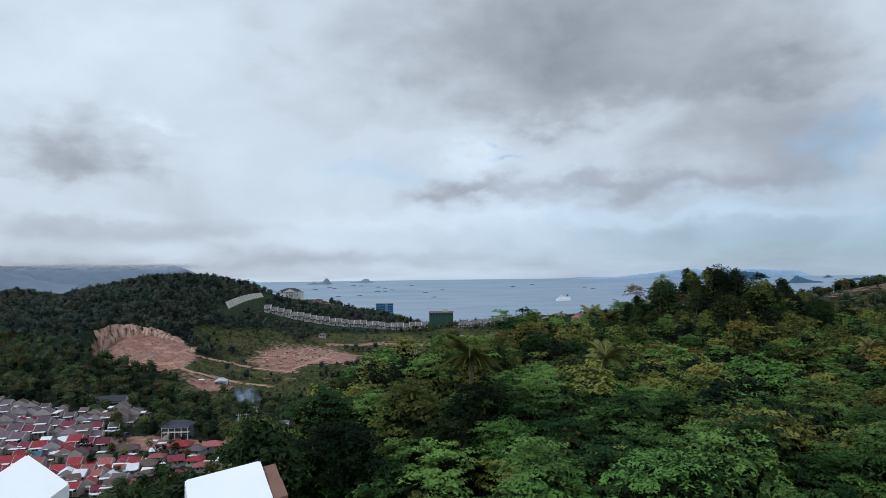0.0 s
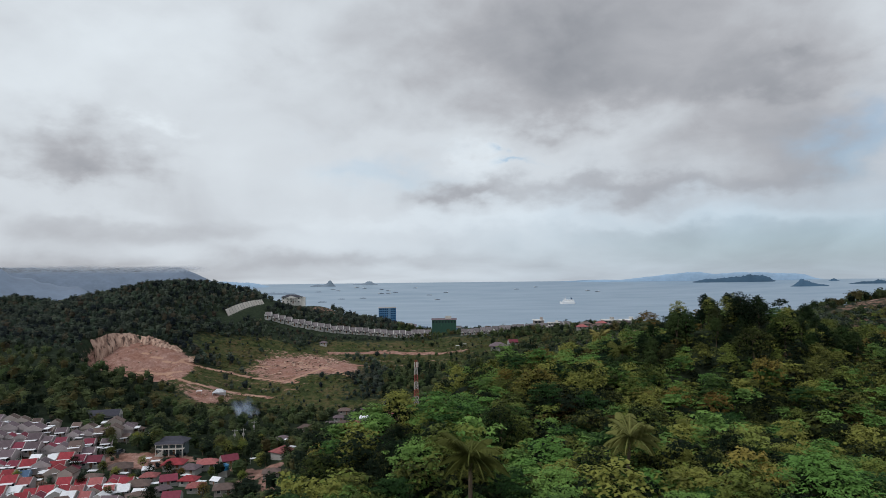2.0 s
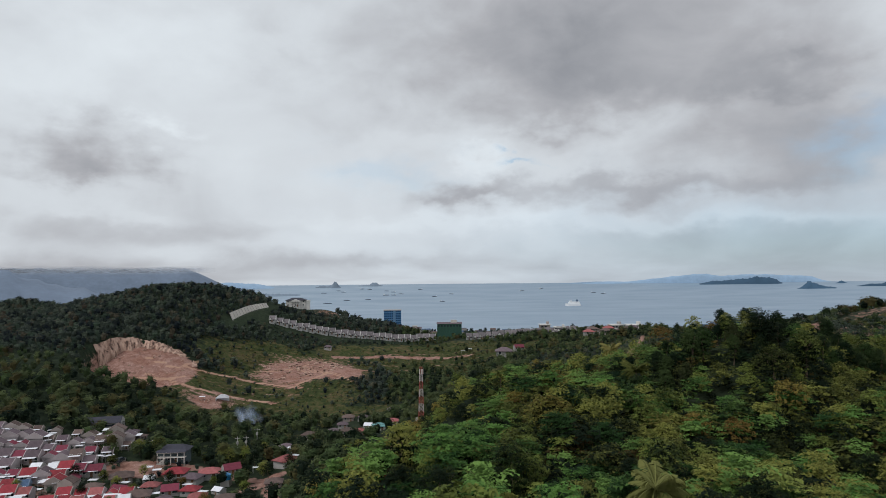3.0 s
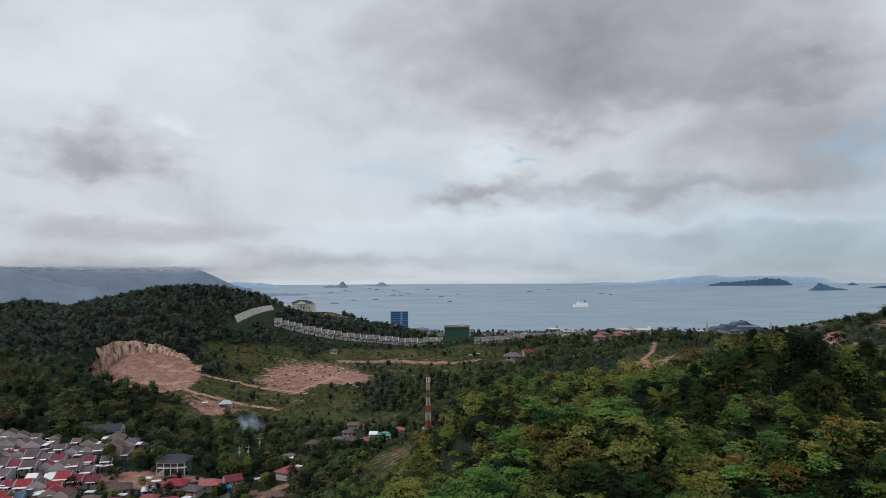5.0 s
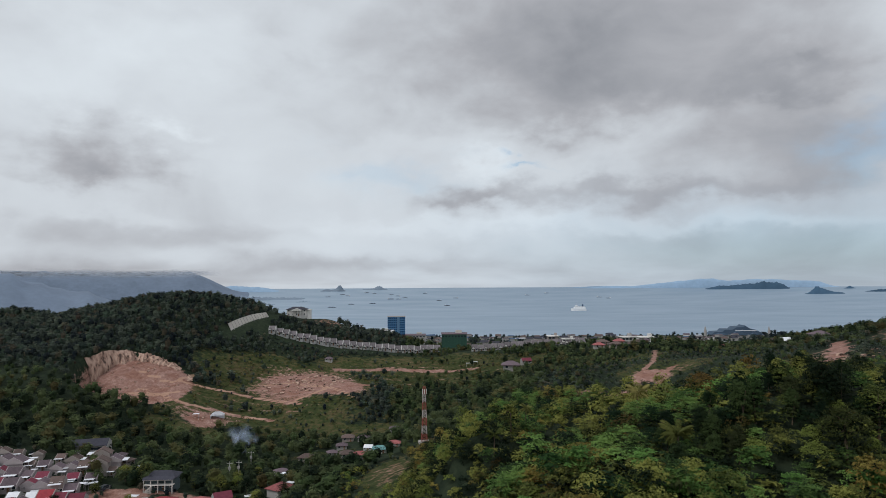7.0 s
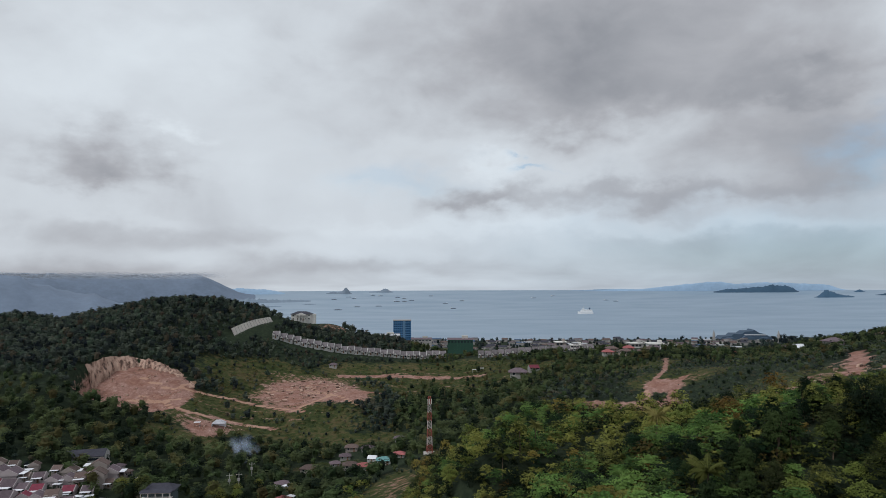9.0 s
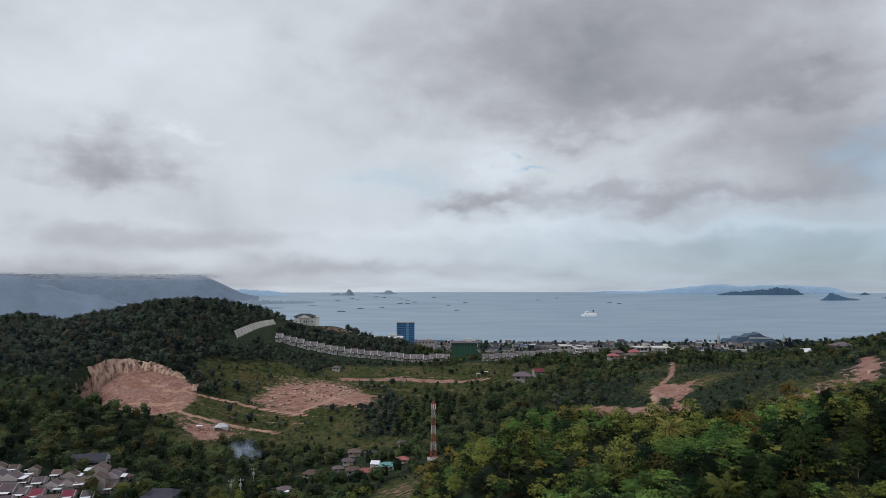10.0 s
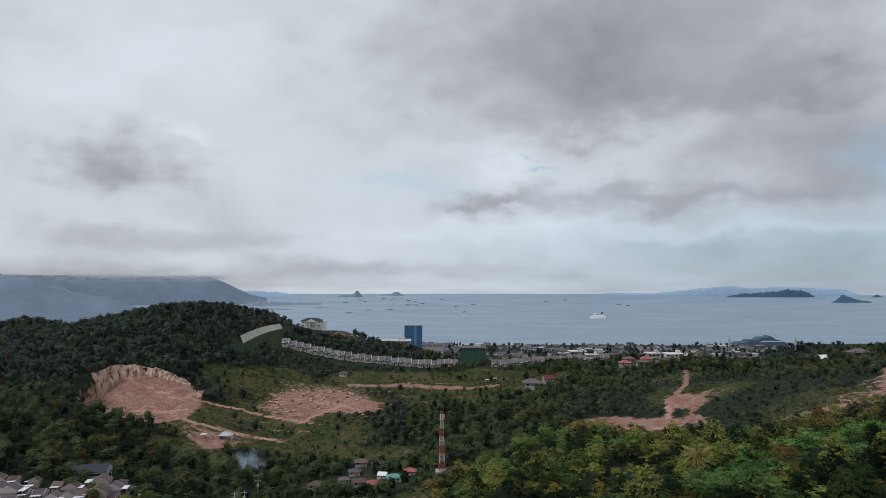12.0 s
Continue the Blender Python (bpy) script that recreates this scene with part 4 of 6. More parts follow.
for who, name, label, shapes, mat in ((~tier & (y < 118), "near_wood", "dense green broadleaf wood round the crest", NEAR_BROAD, LEAF_MIX), (tier & (y < 118), "near_layered_wood", "bright green layered trees round the crest", NEAR_TIER, LEAF_BRIGHT),
                                      (~tier & (y >= 118), "hill_wood", "dense green broadleaf wood on the near hill", MID_BROAD, LEAF_MIX), (tier & (y >= 118), "layered_wood", "bright green layered trees on the near hill", MID_TIER, LEAF_BRIGHT)):
    wood(name, label, shapes, x[who], y[who], rg.uniform(0.48, 0.92, who.sum()), mat)
x, y, rg = scatter(-36, 190, 74, 252, 3.0, 33)
ok = (dirt_at(x, y) < 0.35) & (meadow_at(x, y) < 0.5) & (fern_at(x, y) > 1)
x, y = x[ok], y[ok]
wood("hill_understorey", "dense low bushes under the hill's trees", [crown_shape(shape_rg, 2.6, 2.1, 13, 8, 0.50, 0.7, 1.3, wide=0.8), crown_shape(shape_rg, 3.0, 2.0, 13, 8, 0.50, 0.8, 1.3, wide=0.8)], x, y, rg.uniform(0.7, 1.25, len(x)), LEAF_MIX)
x, y, rg = scatter(30, 94, 98, 160, 2.1, 30)
ok = fern_at(x, y) < 1.06
x, y = x[ok], y[ok]
wood("fern_slope", "bright green low bushes and ferns on the back slope", [crown_shape(shape_rg, 2.3, 1.6, 20, 8, 0.34, 0.7, 1.2, wide=0.75), crown_shape(shape_rg, 1.8, 1.5, 18, 8, 0.32, 0.7, 1.2, wide=0.75)], x, y, rg.uniform(0.7, 1.3, len(x)), LEAF_FRESH)
x, y, rg = scatter(-420, 470, 60, 640, 5.1, 22)
ok = open_land(x, y, rg) & ((y < 585) | (x < -190)) & ((y > 250) | (x < -35) | (x > 190))
x, y = x[ok], y[ok]
ok = y < 340
wood("valley_wood", "dark green woods over the valley", FAR_CROWN, x[ok], y[ok], rg.uniform(0.55, 1.05, ok.sum()), LEAF_MID)
x, y, rg = scatter(-430, 470, 340, 640, 3.5, 31)
ok = open_land(x, y, rg) & ((y < 585) | (x < -190))
x, y = x[ok], y[ok]
sizes = rg.uniform(0.5, 1.0, len(x)) ** 1.2 + 0.1 * (rg.uniform(0, 1, len(x)) > 0.93)
ok = x < -30
wood("slope_wood", "dark green woods over the far hill, tinted blue with haze", HILL_CROWN, x[ok], y[ok], sizes[ok], LEAF_FAR_HAZED)
wood("ridge_wood", "dark green woods over the far ridge", HILL_CROWN, x[~ok], y[~ok], sizes[~ok], LEAF_MID)
x, y, rg = scatter(-700, 900, 640, 1560, 17.0, 23)
ok = rg.uniform(0, 1, len(x)) < 0.7
x, y = x[ok], y[ok]
wood("coast_wood", "dark trees between the coast's buildings", COAST_CROWN, x, y, rg.uniform(0.7, 1.35, len(x)) * np.where(x > 0.48 * y, 1.7, 1.15), LEAF_COAST_HAZED)
x, y, rg = scatter(-260, 220, 225, 490, 3.2, 24)
ok = (meadow_at(x, y) > 0.45) & (dirt_at(x, y) < 0.3) & (built_at(x, y) < 0.3) & (rg.uniform(0, 1, len(x)) < 0.62)
x, y = x[ok], y[ok]
wood("meadow_scrub", "low scrub and tall grass on the meadows", [crown_shape(shape_rg, 1.3, 1.3, 7, 4, 0.7, 0.6)], x, y, rg.uniform(0.5, 1.3, len(x)), GRASS_MAT)
x, y, rg = scatter(-260, 240, 225, 490, 5.2, 28)
d = dirt_at(x, y)
ok = (built_at(x, y) < 0.3) & (((meadow_at(x, y) > 0.45) & (d < 0.35) & (rg.uniform(0, 1, len(x)) < 0.42)) | ((x > 95) & (d > 0.3) & (d < 0.95) & (rg.uniform(0, 1, len(x)) < 0.4)))
x, y = x[ok], y[ok]
wood("meadow_bushes", "single green bushes on the meadows and bare slopes", FAR_CROWN, x, y, rg.uniform(0.16, 0.42, len(x)), LEAF_FAR_HAZED)
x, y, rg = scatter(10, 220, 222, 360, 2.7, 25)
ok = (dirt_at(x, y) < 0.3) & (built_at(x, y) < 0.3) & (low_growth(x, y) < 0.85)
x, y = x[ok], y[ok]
wood("slope_scrub", "low green bushes on the slopes round the clearings", [crown_shape(shape_rg, 2.4, 2.0, 9, 4, 0.75, 0.8, wide=0.8)], x, y, rg.uniform(0.9, 1.8, len(x)), LEAF_FAR_HAZED)
x, y, rg = scatter(8, 120, 46, 150, 3.9, 26)
ok = fern_at(x, y) > 1
x, y = x[ok], y[ok]
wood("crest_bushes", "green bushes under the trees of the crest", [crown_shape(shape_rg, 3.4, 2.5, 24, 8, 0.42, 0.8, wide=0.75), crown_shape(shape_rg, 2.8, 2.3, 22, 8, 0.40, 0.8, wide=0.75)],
     x, y, rg.uniform(0.8, 1.35, len(x)), LEAF_UNDER_SHADE)
x, y, rg = scatter(-190, -90, 165, 262, 4.4, 27)
ok = (built_at(x, y) > 0.3) & (rg.uniform(0, 1, len(x)) < 0.6)
x, y = x[ok], y[ok]
wood("village_greens", "small trees and bushes between the village houses", FAR_CROWN, x, y, rg.uniform(0.22, 0.42, len(x)), LEAF_FAR_HAZED)
# trees that stand between the valley's houses
for k, (x, y) in enumerate(((-118, 247), (-114, 251), (-110, 246), (-117, 253), (-92, 247), (-87, 249), (-82, 246), (-77, 250), (-72, 245), (-69, 252), (-107, 227), (-102, 222), (-118, 220), (-80, 222),
                            (-70, 228), (-66, 236), (-72, 232), (-90, 220), (-103, 210), (-112, 217), (-95, 221), (-66, 212), (-62, 228), (-76, 202), (-88, 190), (-64, 200), (-104, 196), (-56, 236),
                            (-54, 252), (-60, 258), (-73, 262), (-80, 258), (-88, 256), (-122, 234), (-128, 220), (-140, 207), (-118, 206))):
    set_plant("broad", k, x, y, rng.uniform(0.6, 0.95), k * 67, 0.3)
gap = 4.2
hx, hy = np.meshgrid(np.arange(-60, 62, gap), np.arange(-60, 4, gap))
hx, hy = hx.ravel() + rg.uniform(-1.6, 1.6, hx.size), hy.ravel() + rg.uniform(-1.6, 1.6, hx.size)
ok = (np.hypot(hx, hy + 18) > 6) & ((hy < -20) | (np.abs(hx) > 14))
wood("hilltop_scrub", "low green scrub over the hilltop behind the lookout", [crown_shape(shape_rg, 1.9, 2.0, 22, 8, 0.36, 0.6, wide=0.75)], hx[ok], hy[ok], rg.uniform(0.6, 1.2, ok.sum()), LEAF_MIX)
# a bare dead tree with hanging brown vines
dead = new("dead_tree")
mesh_object("trunk", *trunk_shape(np.random.default_rng(8), 4.2, 0.10, 9, 1.0), BARK, dead, smooth=True)
mesh_object("vines", *joined([tube([(0.7 * math.cos(k), 0.7 * math.sin(k), 3.0 + 0.3 * math.sin(k * 3)), (0.8 * math.cos(k), 0.8 * math.sin(k), 1.8), (0.75 * math.cos(k + 0.2), 0.75 * math.sin(k + 0.2), 0.5)],
                                    (0.03, 0.025, 0.02), 4) for k in range(16)]), BARK, dead)
dead.matrix_basis = pose(3.0, 5.5, float(ground_z(3.0, 5.5)), 0, 0, 20)
tagged(dead, "bare brown dead tree with hanging vines", "tree")


# ---- houses ----
def prism_x(bm, outline, x0, x1):
    """A shape in y and z, drawn out along x."""
    f = [bm.verts.new((x0, y, z)) for y, z in outline]
    b = [bm.verts.new((x1, y, z)) for y, z in outline]
    n = len(outline)
    bm.faces.new(f)
    bm.faces.new(b[::-1])
    for k in range(n):
        bm.faces.new((f[k], b[k], b[(k + 1) % n], f[(k + 1) % n]))
    bmesh.ops.recalc_face_normals(bm, faces=bm.faces)
    return bm


def window_part(x0, x1, y, z0, z1, parent, side=-1):
    """A window set in the front (side -1) or back wall: frame round a pane."""
    w = part("window", boxed((x0, x0 + 0.1, y - 0.08, y + 0.08, z0, z1), (x1 - 0.1, x1, y - 0.08, y + 0.08, z0, z1),
                             (x0 + 0.1, x1 - 0.1, y - 0.08, y + 0.08, z0, z0 + 0.1), (x0 + 0.1, x1 - 0.1, y - 0.08, y + 0.08, z1 - 0.1, z1)), STEEL_WHITE, parent)
    part("pane", boxed((x0 + 0.1, x1 - 0.1, y - 0.04, y + 0.04, z0 + 0.1, z1 - 0.1)), GLASS, w)
    return w


def gable_house(name, label, w, d, h, rise, roof_mat, wall_mat, canopy_mat=None, parapet=True, group="", storeys=1):
    """A house with its ridge along its front, gable walls at the ends, a porch canopy on posts, a door and windows. Its front looks to -y."""
    root = new(name)
    hw, hd = w / 2, d / 2
    prof = [(-hd, -1.6), (hd, -1.6), (hd, h), (0, h + rise), (-hd, h)]
    part("wall", prism_x(bmesh.new(), prof, -hw + 0.12, hw - 0.12), wall_mat, root)
    over, th = 0.55, 0.16
    k = rise / hd
    for s in (-1, 1):
        slope = [(0, h + rise + 0.02), (s * (hd + over), h - over * k + 0.02), (s * (hd + over), h - over * k + 0.02 + th), (0, h + rise + 0.02 + th)]
        part("roof", prism_x(bmesh.new(), slope, -hw + 0.15, hw - 0.15), roof_mat, root)
    if parapet:
        for s in (-1, 1):
            up = 0.26
            edge = [(-hd - 0.5, h - 0.75), (hd + 0.5, h - 0.75), (hd + 0.5, h - 0.5 * k + up), (0, h + rise + up), (-hd - 0.5, h - 0.5 * k + up)]
            part("gable_wall", prism_x(bmesh.new(), edge, s * hw - 0.13, s * hw + 0.13), wall_mat, root)
    if canopy_mat:
        part("canopy", boxed((-hw + 0.2, hw - 0.7, -hd - 2.6, -hd - 0.45, h - 0.22, h - 0.08)), canopy_mat, root)
        for x in (-hw + 0.4, hw - 0.9):
            part("post", boxed((x - 0.08, x + 0.08, -hd - 2.4, -hd - 2.28, -1.6, h - 0.22)), GREY_WALL, root)
    for f in range(storeys):
        z = f * 2.9
        window_part(-hw + 0.5, -hw + 1.7, -hd, z + 0.9, z + 2.1, root)
        window_part(0.8, hw - 0.4, -hd, z + 0.9, z + 2.1, root)
    dr = part("door", boxed((-0.5, 0.4, -hd - 0.06, -hd + 0.06, -0.2, 2.0)), DOOR_WOOD, root)
    part("handle", boxed((0.22, 0.30, -hd - 0.12, -hd - 0.06, 0.9, 1.05)), STEEL_WHITE, dr)
    return tagged(root, label, "house", group)


def hip_house(name, label, w, d, h, rise, roof_mat, wall_mat, group="", storeys=1, wide=0.9):
    """A house under a hipped roof, with windows all along its front."""
    root = new(name)
    hw, hd = w / 2, d / 2
    part("wall", boxed((-hw, hw, -hd, hd, -2.0, h)), wall_mat, root)
    bm = bmesh.new()
    e = [bm.verts.new((sx * (hw + wide), sy * (hd + wide), h + z)) for z in (0.0, 0.18) for sx, sy in ((-1, -1), (1, -1), (1, 1), (-1, 1))]
    r = max(hw - hd * 0.8, 0.4)
    a, b = bm.verts.new((-r, 0, h + 0.18 + rise)), bm.verts.new((r, 0, h + 0.18 + rise))
    bm.faces.new(e[:4][::-1])
    for i in range(4):
        bm.faces.new((e[i], e[(i + 1) % 4], e[4 + (i + 1) % 4], e[4 + i]))
    bm.faces.new((e[4], e[5], b, a)), bm.faces.new((e[6], e[7], a, b)), bm.faces.new((e[5], e[6], b)), bm.faces.new((e[7], e[4], a))
    part("roof", bm, roof_mat, root)
    n = max(2, int(w / 3))
    for f in range(storeys):
        for i in range(n):
            c = -hw + (i + 0.5) * w / n
            window_part(c - 0.7, c + 0.7, -hd, f * 3.0 + 0.9, f * 3.0 + 2.2, root)
    part("door", boxed((-0.55 + w / n / 2, 0.45 + w / n / 2, -hd - 0.06, -hd + 0.05, -0.2, 2.0)), DOOR_WOOD, root)
    return tagged(root, label, "house", group)


placed = set()


def put(ob, x, y, turn=0.0, lift=0.0, z=None, grow=1.0):
    """Sets a first thing, or a copy of it, on the ground."""
    m = pose(x, y, (float(ground_z(x, y)) if z is None else z) + lift, 0, 0, turn) @ Matrix.Scale(grow, 4)
    if ob.name not in placed:
        placed.add(ob.name)
        ob.matrix_basis = m
        return ob
    return copy_thing(ob, m)


# the housing estate in the valley
VILLAGE = [gable_house("terraced_house", f"small terraced house with a {c} roof and porch canopy", 5.6, 6.2, 2.6, 1.75, r, wl, CANOPY, True, "estate houses")
           for c, r, wl in (("brown", ROOF_BROWN, CREAM_WALL), ("grey", ROOF_GREY, PALE_WALL), ("maroon", ROOF_MAROON, PALE_WALL), ("red", ROOF_RED, CREAM_WALL),
                            ("faded red", ROOF_PINK, PALE_WALL), ("dark blue", ROOF_BLUE, BLUE_WALL), ("white sheet", CANOPY, GREY_WALL))]
TALL = gable_house("two_storey_house", "two-storey house with pale walls and a brown gable roof", 5.8, 6.5, 4.6, 1.9, ROOF_BROWN, CREAM_WALL, CANOPY, False, "estate houses", 2)
vr = random.Random(4)
# rows: y where x is -140, its two ends, the roofs that stand in it, how untidy it is
ROOF_PICKS = ((0, 1, 0, 1, 1), (1, 2, 0, 1, 6), (1, 2, 1, 6, 2), (2, 1, 2, 1, 2), (2, 1, 2, 6, 3), (2, 3, 1, 2, 6), (3, 2, 3, 5, 2), (3, 3, 4, 3, 2), (3, 6, 2, 3, 4), (2, 1, 3, 6, 4), (3, 2, 1, 4, 6), (2, 3, 1, 2, 6))
ROWS = [(255.5 - 7.7 * k, -192 + 3.6 * k, -124 + (4 if k > 6 else 0) + 2.6 * k * (k > 6), picks, (1.1, 0.9, 0.8, 0.7, 0.7, 0.8, 1.0, 0.6, 1.1, 1.2, 1.2, 1.2)[k]) for k, picks in enumerate(ROOF_PICKS)]
for yr, xa, xb, picks, mess in ROWS:
    xx = xa
    while xx < xb:
        yy = yr + 0.20 * (xx + 140)
        if vr.random() < 0.94:
            end_on = vr.random() < 0.42 * mess
            home = TALL if vr.random() < 0.10 * mess else VILLAGE[picks[vr.randrange(5)]]
            put(home, xx, yy + vr.uniform(-1.2, 1.2) * mess, 11 + (vr.choice((90, -90)) if end_on else 0) + vr.uniform(-9, 9) * mess, vr.choice((0, 0, 0.3, 0.6)), grow=vr.uniform(0.72, 1.02))
        xx += 5.0 - 0.5 * mess if vr.random() < 0.92 else 6.4

# sheet-metal shelters among the estate
shed = new("open_shelter")
part("roof_sheet", boxed((-1.9, 1.9, -1.3, 1.3, 2.3, 2.42)), CANOPY, shed)
for sx in (-1.7, 1.7):
    for sy in (-1.1, 1.1):
        part("post", boxed((sx - 0.05, sx + 0.05, sy - 0.05, sy + 0.05, -1.0, 2.3)), GREY_WALL, shed)
tagged(shed, "open shelter with a pale sheet-metal roof on posts", "shelter", "estate shelters")
for k in range(110):
    yr, xa, xb, picks, mess = ROWS[k % len(ROWS)]
    xx = vr.uniform(xa, xb)
    put(shed, xx, yr + 0.20 * (xx + 140) - vr.choice((4.3, 4.0, 3.7)), 11 + vr.uniform(-14, 14), vr.choice((-0.2, 0.2, 0.5)), grow=vr.uniform(0.7, 1.0))
for x, y in ((-108, 233), (-104, 231), (-110, 219), (-104, 214), (-95, 209), (-121, 219), (-88, 219), (-80, 212), (-112, 206), (-62, 262), (-118, 259), (-57, 250), (-70, 241)):
    put(shed, x, y, vr.uniform(-30, 30), 0.0)

# long dark-roofed hall behind the estate
put(gable_house("long_house", "long low house with a dark brown gable roof", 15.0, 7.0, 2.8, 1.8, ROOF_DARK, GREY_WALL, None, False), -143, 268, 14, 0.2)

# low wall along the lane at the estate's edge
lane = new("lane_wall")
for k in range(9):
    a, c = (-136 + 1.75 * k, 221 + 2.2 * k), (-136 + 1.75 * (k + 1), 221 + 2.2 * (k + 1))
    za, zc = float(ground_z(*a)), float(ground_z(*c))
    bm = bmesh.new()
    prof = [bm.verts.new(p) for p in ((*a, za - 1), (*c, zc - 1), (*c, zc + 1.1), (*a, za + 1.1))]
    bm.faces.new(prof)
    bmesh.ops.solidify(bm, geom=bm.faces[:], thickness=0.25)
    part("panel", bm, CONCRETE, lane)
tagged(lane, "pale concrete wall along the village lane", "wall")

# blue water tank among the houses
bm = bmesh.new()
beam(bm, (0, 0, 2.4), (0, 0, 4.0), 1.9, 14, 1.75)
beam(bm, (0, 0, 4.0), (0, 0, 4.7), 1.75, 14, 0.5)
tank = new("water_tank")
part("vessel", bm, plain("blue_tank_plastic", (0.02, 0.20, 0.42), 0.4, vary=0.1), tank)
part("stand", boxed((-1.6, 1.6, -1.6, 1.6, -1.0, 2.4)), CONCRETE, tank)
tagged(tank, "round blue water tank on a concrete stand", "water tank")
put(tank, -76.5, 225, 0, 0.0)

# looser houses at the village's edge and in the valley
EDGE = [hip_house("hipped_house", f"single-storey house with a {c} hipped roof among trees", 6.8, 5.6, 2.2, 1.6, r, wl, "valley houses", 1, 0.7)
        for c, r, wl in (("red", ROOF_RED, GREY_WALL), ("grey", ROOF_GREY, GREY_WALL), ("brown", ROOF_BROWN, CREAM_WALL), ("faded red", ROOF_PINK, GREY_WALL), ("teal", ROOF_TEAL, WHITE_WALL))]
EDGE += [gable_house("gabled_house", f"single-storey house with a {c} gable roof among trees", 7.2, 5.6, 2.2, 1.6, r, GREY_WALL, None, False, "valley houses")
         for c, r in (("white sheet", CANOPY), ("maroon", ROOF_MAROON))]
for x, y, w, turn, size in VALLEY_HOUSES:
    put(EDGE[w], x, y, turn, 0.2, grow=0.88 * size)

# dark-roofed two-storey house with an open white veranda
ver = hip_house("veranda_house", "dark-roofed house with a white columned veranda", 12.6, 7.0, 5.0, 2.2, ROOF_DARK, VERANDA_WALL, "", 2)
part("floor_slab", boxed((-6.4, 6.4, -6.0, -3.55, 2.4, 2.65)), STEEL_WHITE, ver)
part("roof_beam", boxed((-6.4, 6.4, -6.0, -5.6, 4.6, 4.95)), STEEL_WHITE, ver)
part("veranda_roof", prism_x(bmesh.new(), [(-6.4, 4.96), (-3.4, 4.96), (-3.4, 5.7)], -6.6, 6.6), ROOF_DARK, ver)
for k in range(5):
    part("column", boxed((-6.2 + 3.0 * k, -5.9 + 3.0 * k, -5.95, -5.6, -2.0, 4.6)), STEEL_WHITE, ver)
for k in range(9):
    part("stair_step", boxed((-2.8 - 0.4 * k, -2.402 - 0.4 * k, -7.4, -6.0, -1.0, 2.4 - 0.3 * k)), CONCRETE, ver)
put(ver, -103.5, 246, 4, 0.3, grow=0.84)

# the two terraces of villas along the ridge
def ridge_villa(label, end_walls):
    """A terraced villa with a small gable over its front."""
    root = gable_house("ridge_villa", label, 5.0, 8.0, 2.3, 2.6, ROOF_SLATE, VILLA_WALL, None, end_walls, "ridge villas", 1)
    bm = prism(bmesh.new(), [(-2.2, 2.0), (0.2, 2.0), (-1.0, 3.6)], -5.9, -1.6)
    bmesh.ops.recalc_face_normals(bm, faces=bm.faces)
    part("front_gable", bm, WHITE_WALL, root)
    for s in (-1, 1):
        bm = prism(bmesh.new(), [(-1.0, 3.65), (-1.0 + s * 1.45, 1.7), (-1.0 + s * 1.45, 1.88), (-1.0, 3.83)], -6.1, -1.4)
        bmesh.ops.recalc_face_normals(bm, faces=bm.faces)
        part("gable_roof", bm, ROOF_SLATE, root)
    return root


VILLA = ridge_villa("white terraced villa with a dark roof and front gable", True)
LOW_VILLA = ridge_villa("pale terraced villa with a grey roof among trees", False)
for k in range(26):
    t = k / 25
    x, y = -132 + 128 * t, 505 + 10 * t + 5 * math.sin(t * 3.1)
    put(VILLA, x, y + 0.8 * (k % 2), 3 + 4 * math.sin(k * 2.3), 0.2 - 0.6 * (k % 3 == 1))
for k in range(17):
    t = k / 16
    put(LOW_VILLA, 26 + 82 * t, 506 - 8 * t + 0.7 * (k % 2), -5 + 6 * math.sin(k * 2.1), -0.4 * (k % 3 == 1))

# white mansion on its cut mound
man = hip_house("white_mansion", "large white mansion with a dark hipped roof on a mound", 17.0, 12.0, 5.6, 2.2, ROOF_DARK, WHITE_WALL, "", 2)
part("wing", boxed((8.55, 12.0, -5.0, 5.0, -8.0, 5.0)), WHITE_WALL, man)
part("cornice", boxed((9.5, 12.3, -5.3, 5.3, 5.0, 5.5)), WHITE_WALL, man)
part("portico_roof", boxed((-4.2, 4.2, -9.0, -6.05, 4.6, 5.2)), WHITE_WALL, man)
bm = bmesh.new()
prism(bm, [(-4.4, 5.2), (4.4, 5.2), (0, 7.0)], -9.0, -6.9)
part("pediment", bm, WHITE_WALL, man)
for i in range(4):
    bm = bmesh.new()
    beam(bm, (-3.6 + 2.4 * i, -8.5, -2.0), (-3.6 + 2.4 * i, -8.5, 4.6), 0.35, 8)
    part("column", bm, WHITE_WALL, man)
part("plinth", boxed((-7.4, 7.4, -5.9, 5.9, -8.0, -1.9)), WHITE_WALL, man)
put(man, -129, 576, 6, 2.2)

# stepped white retaining wall that climbs the slope
wall = new("retaining_terrace")
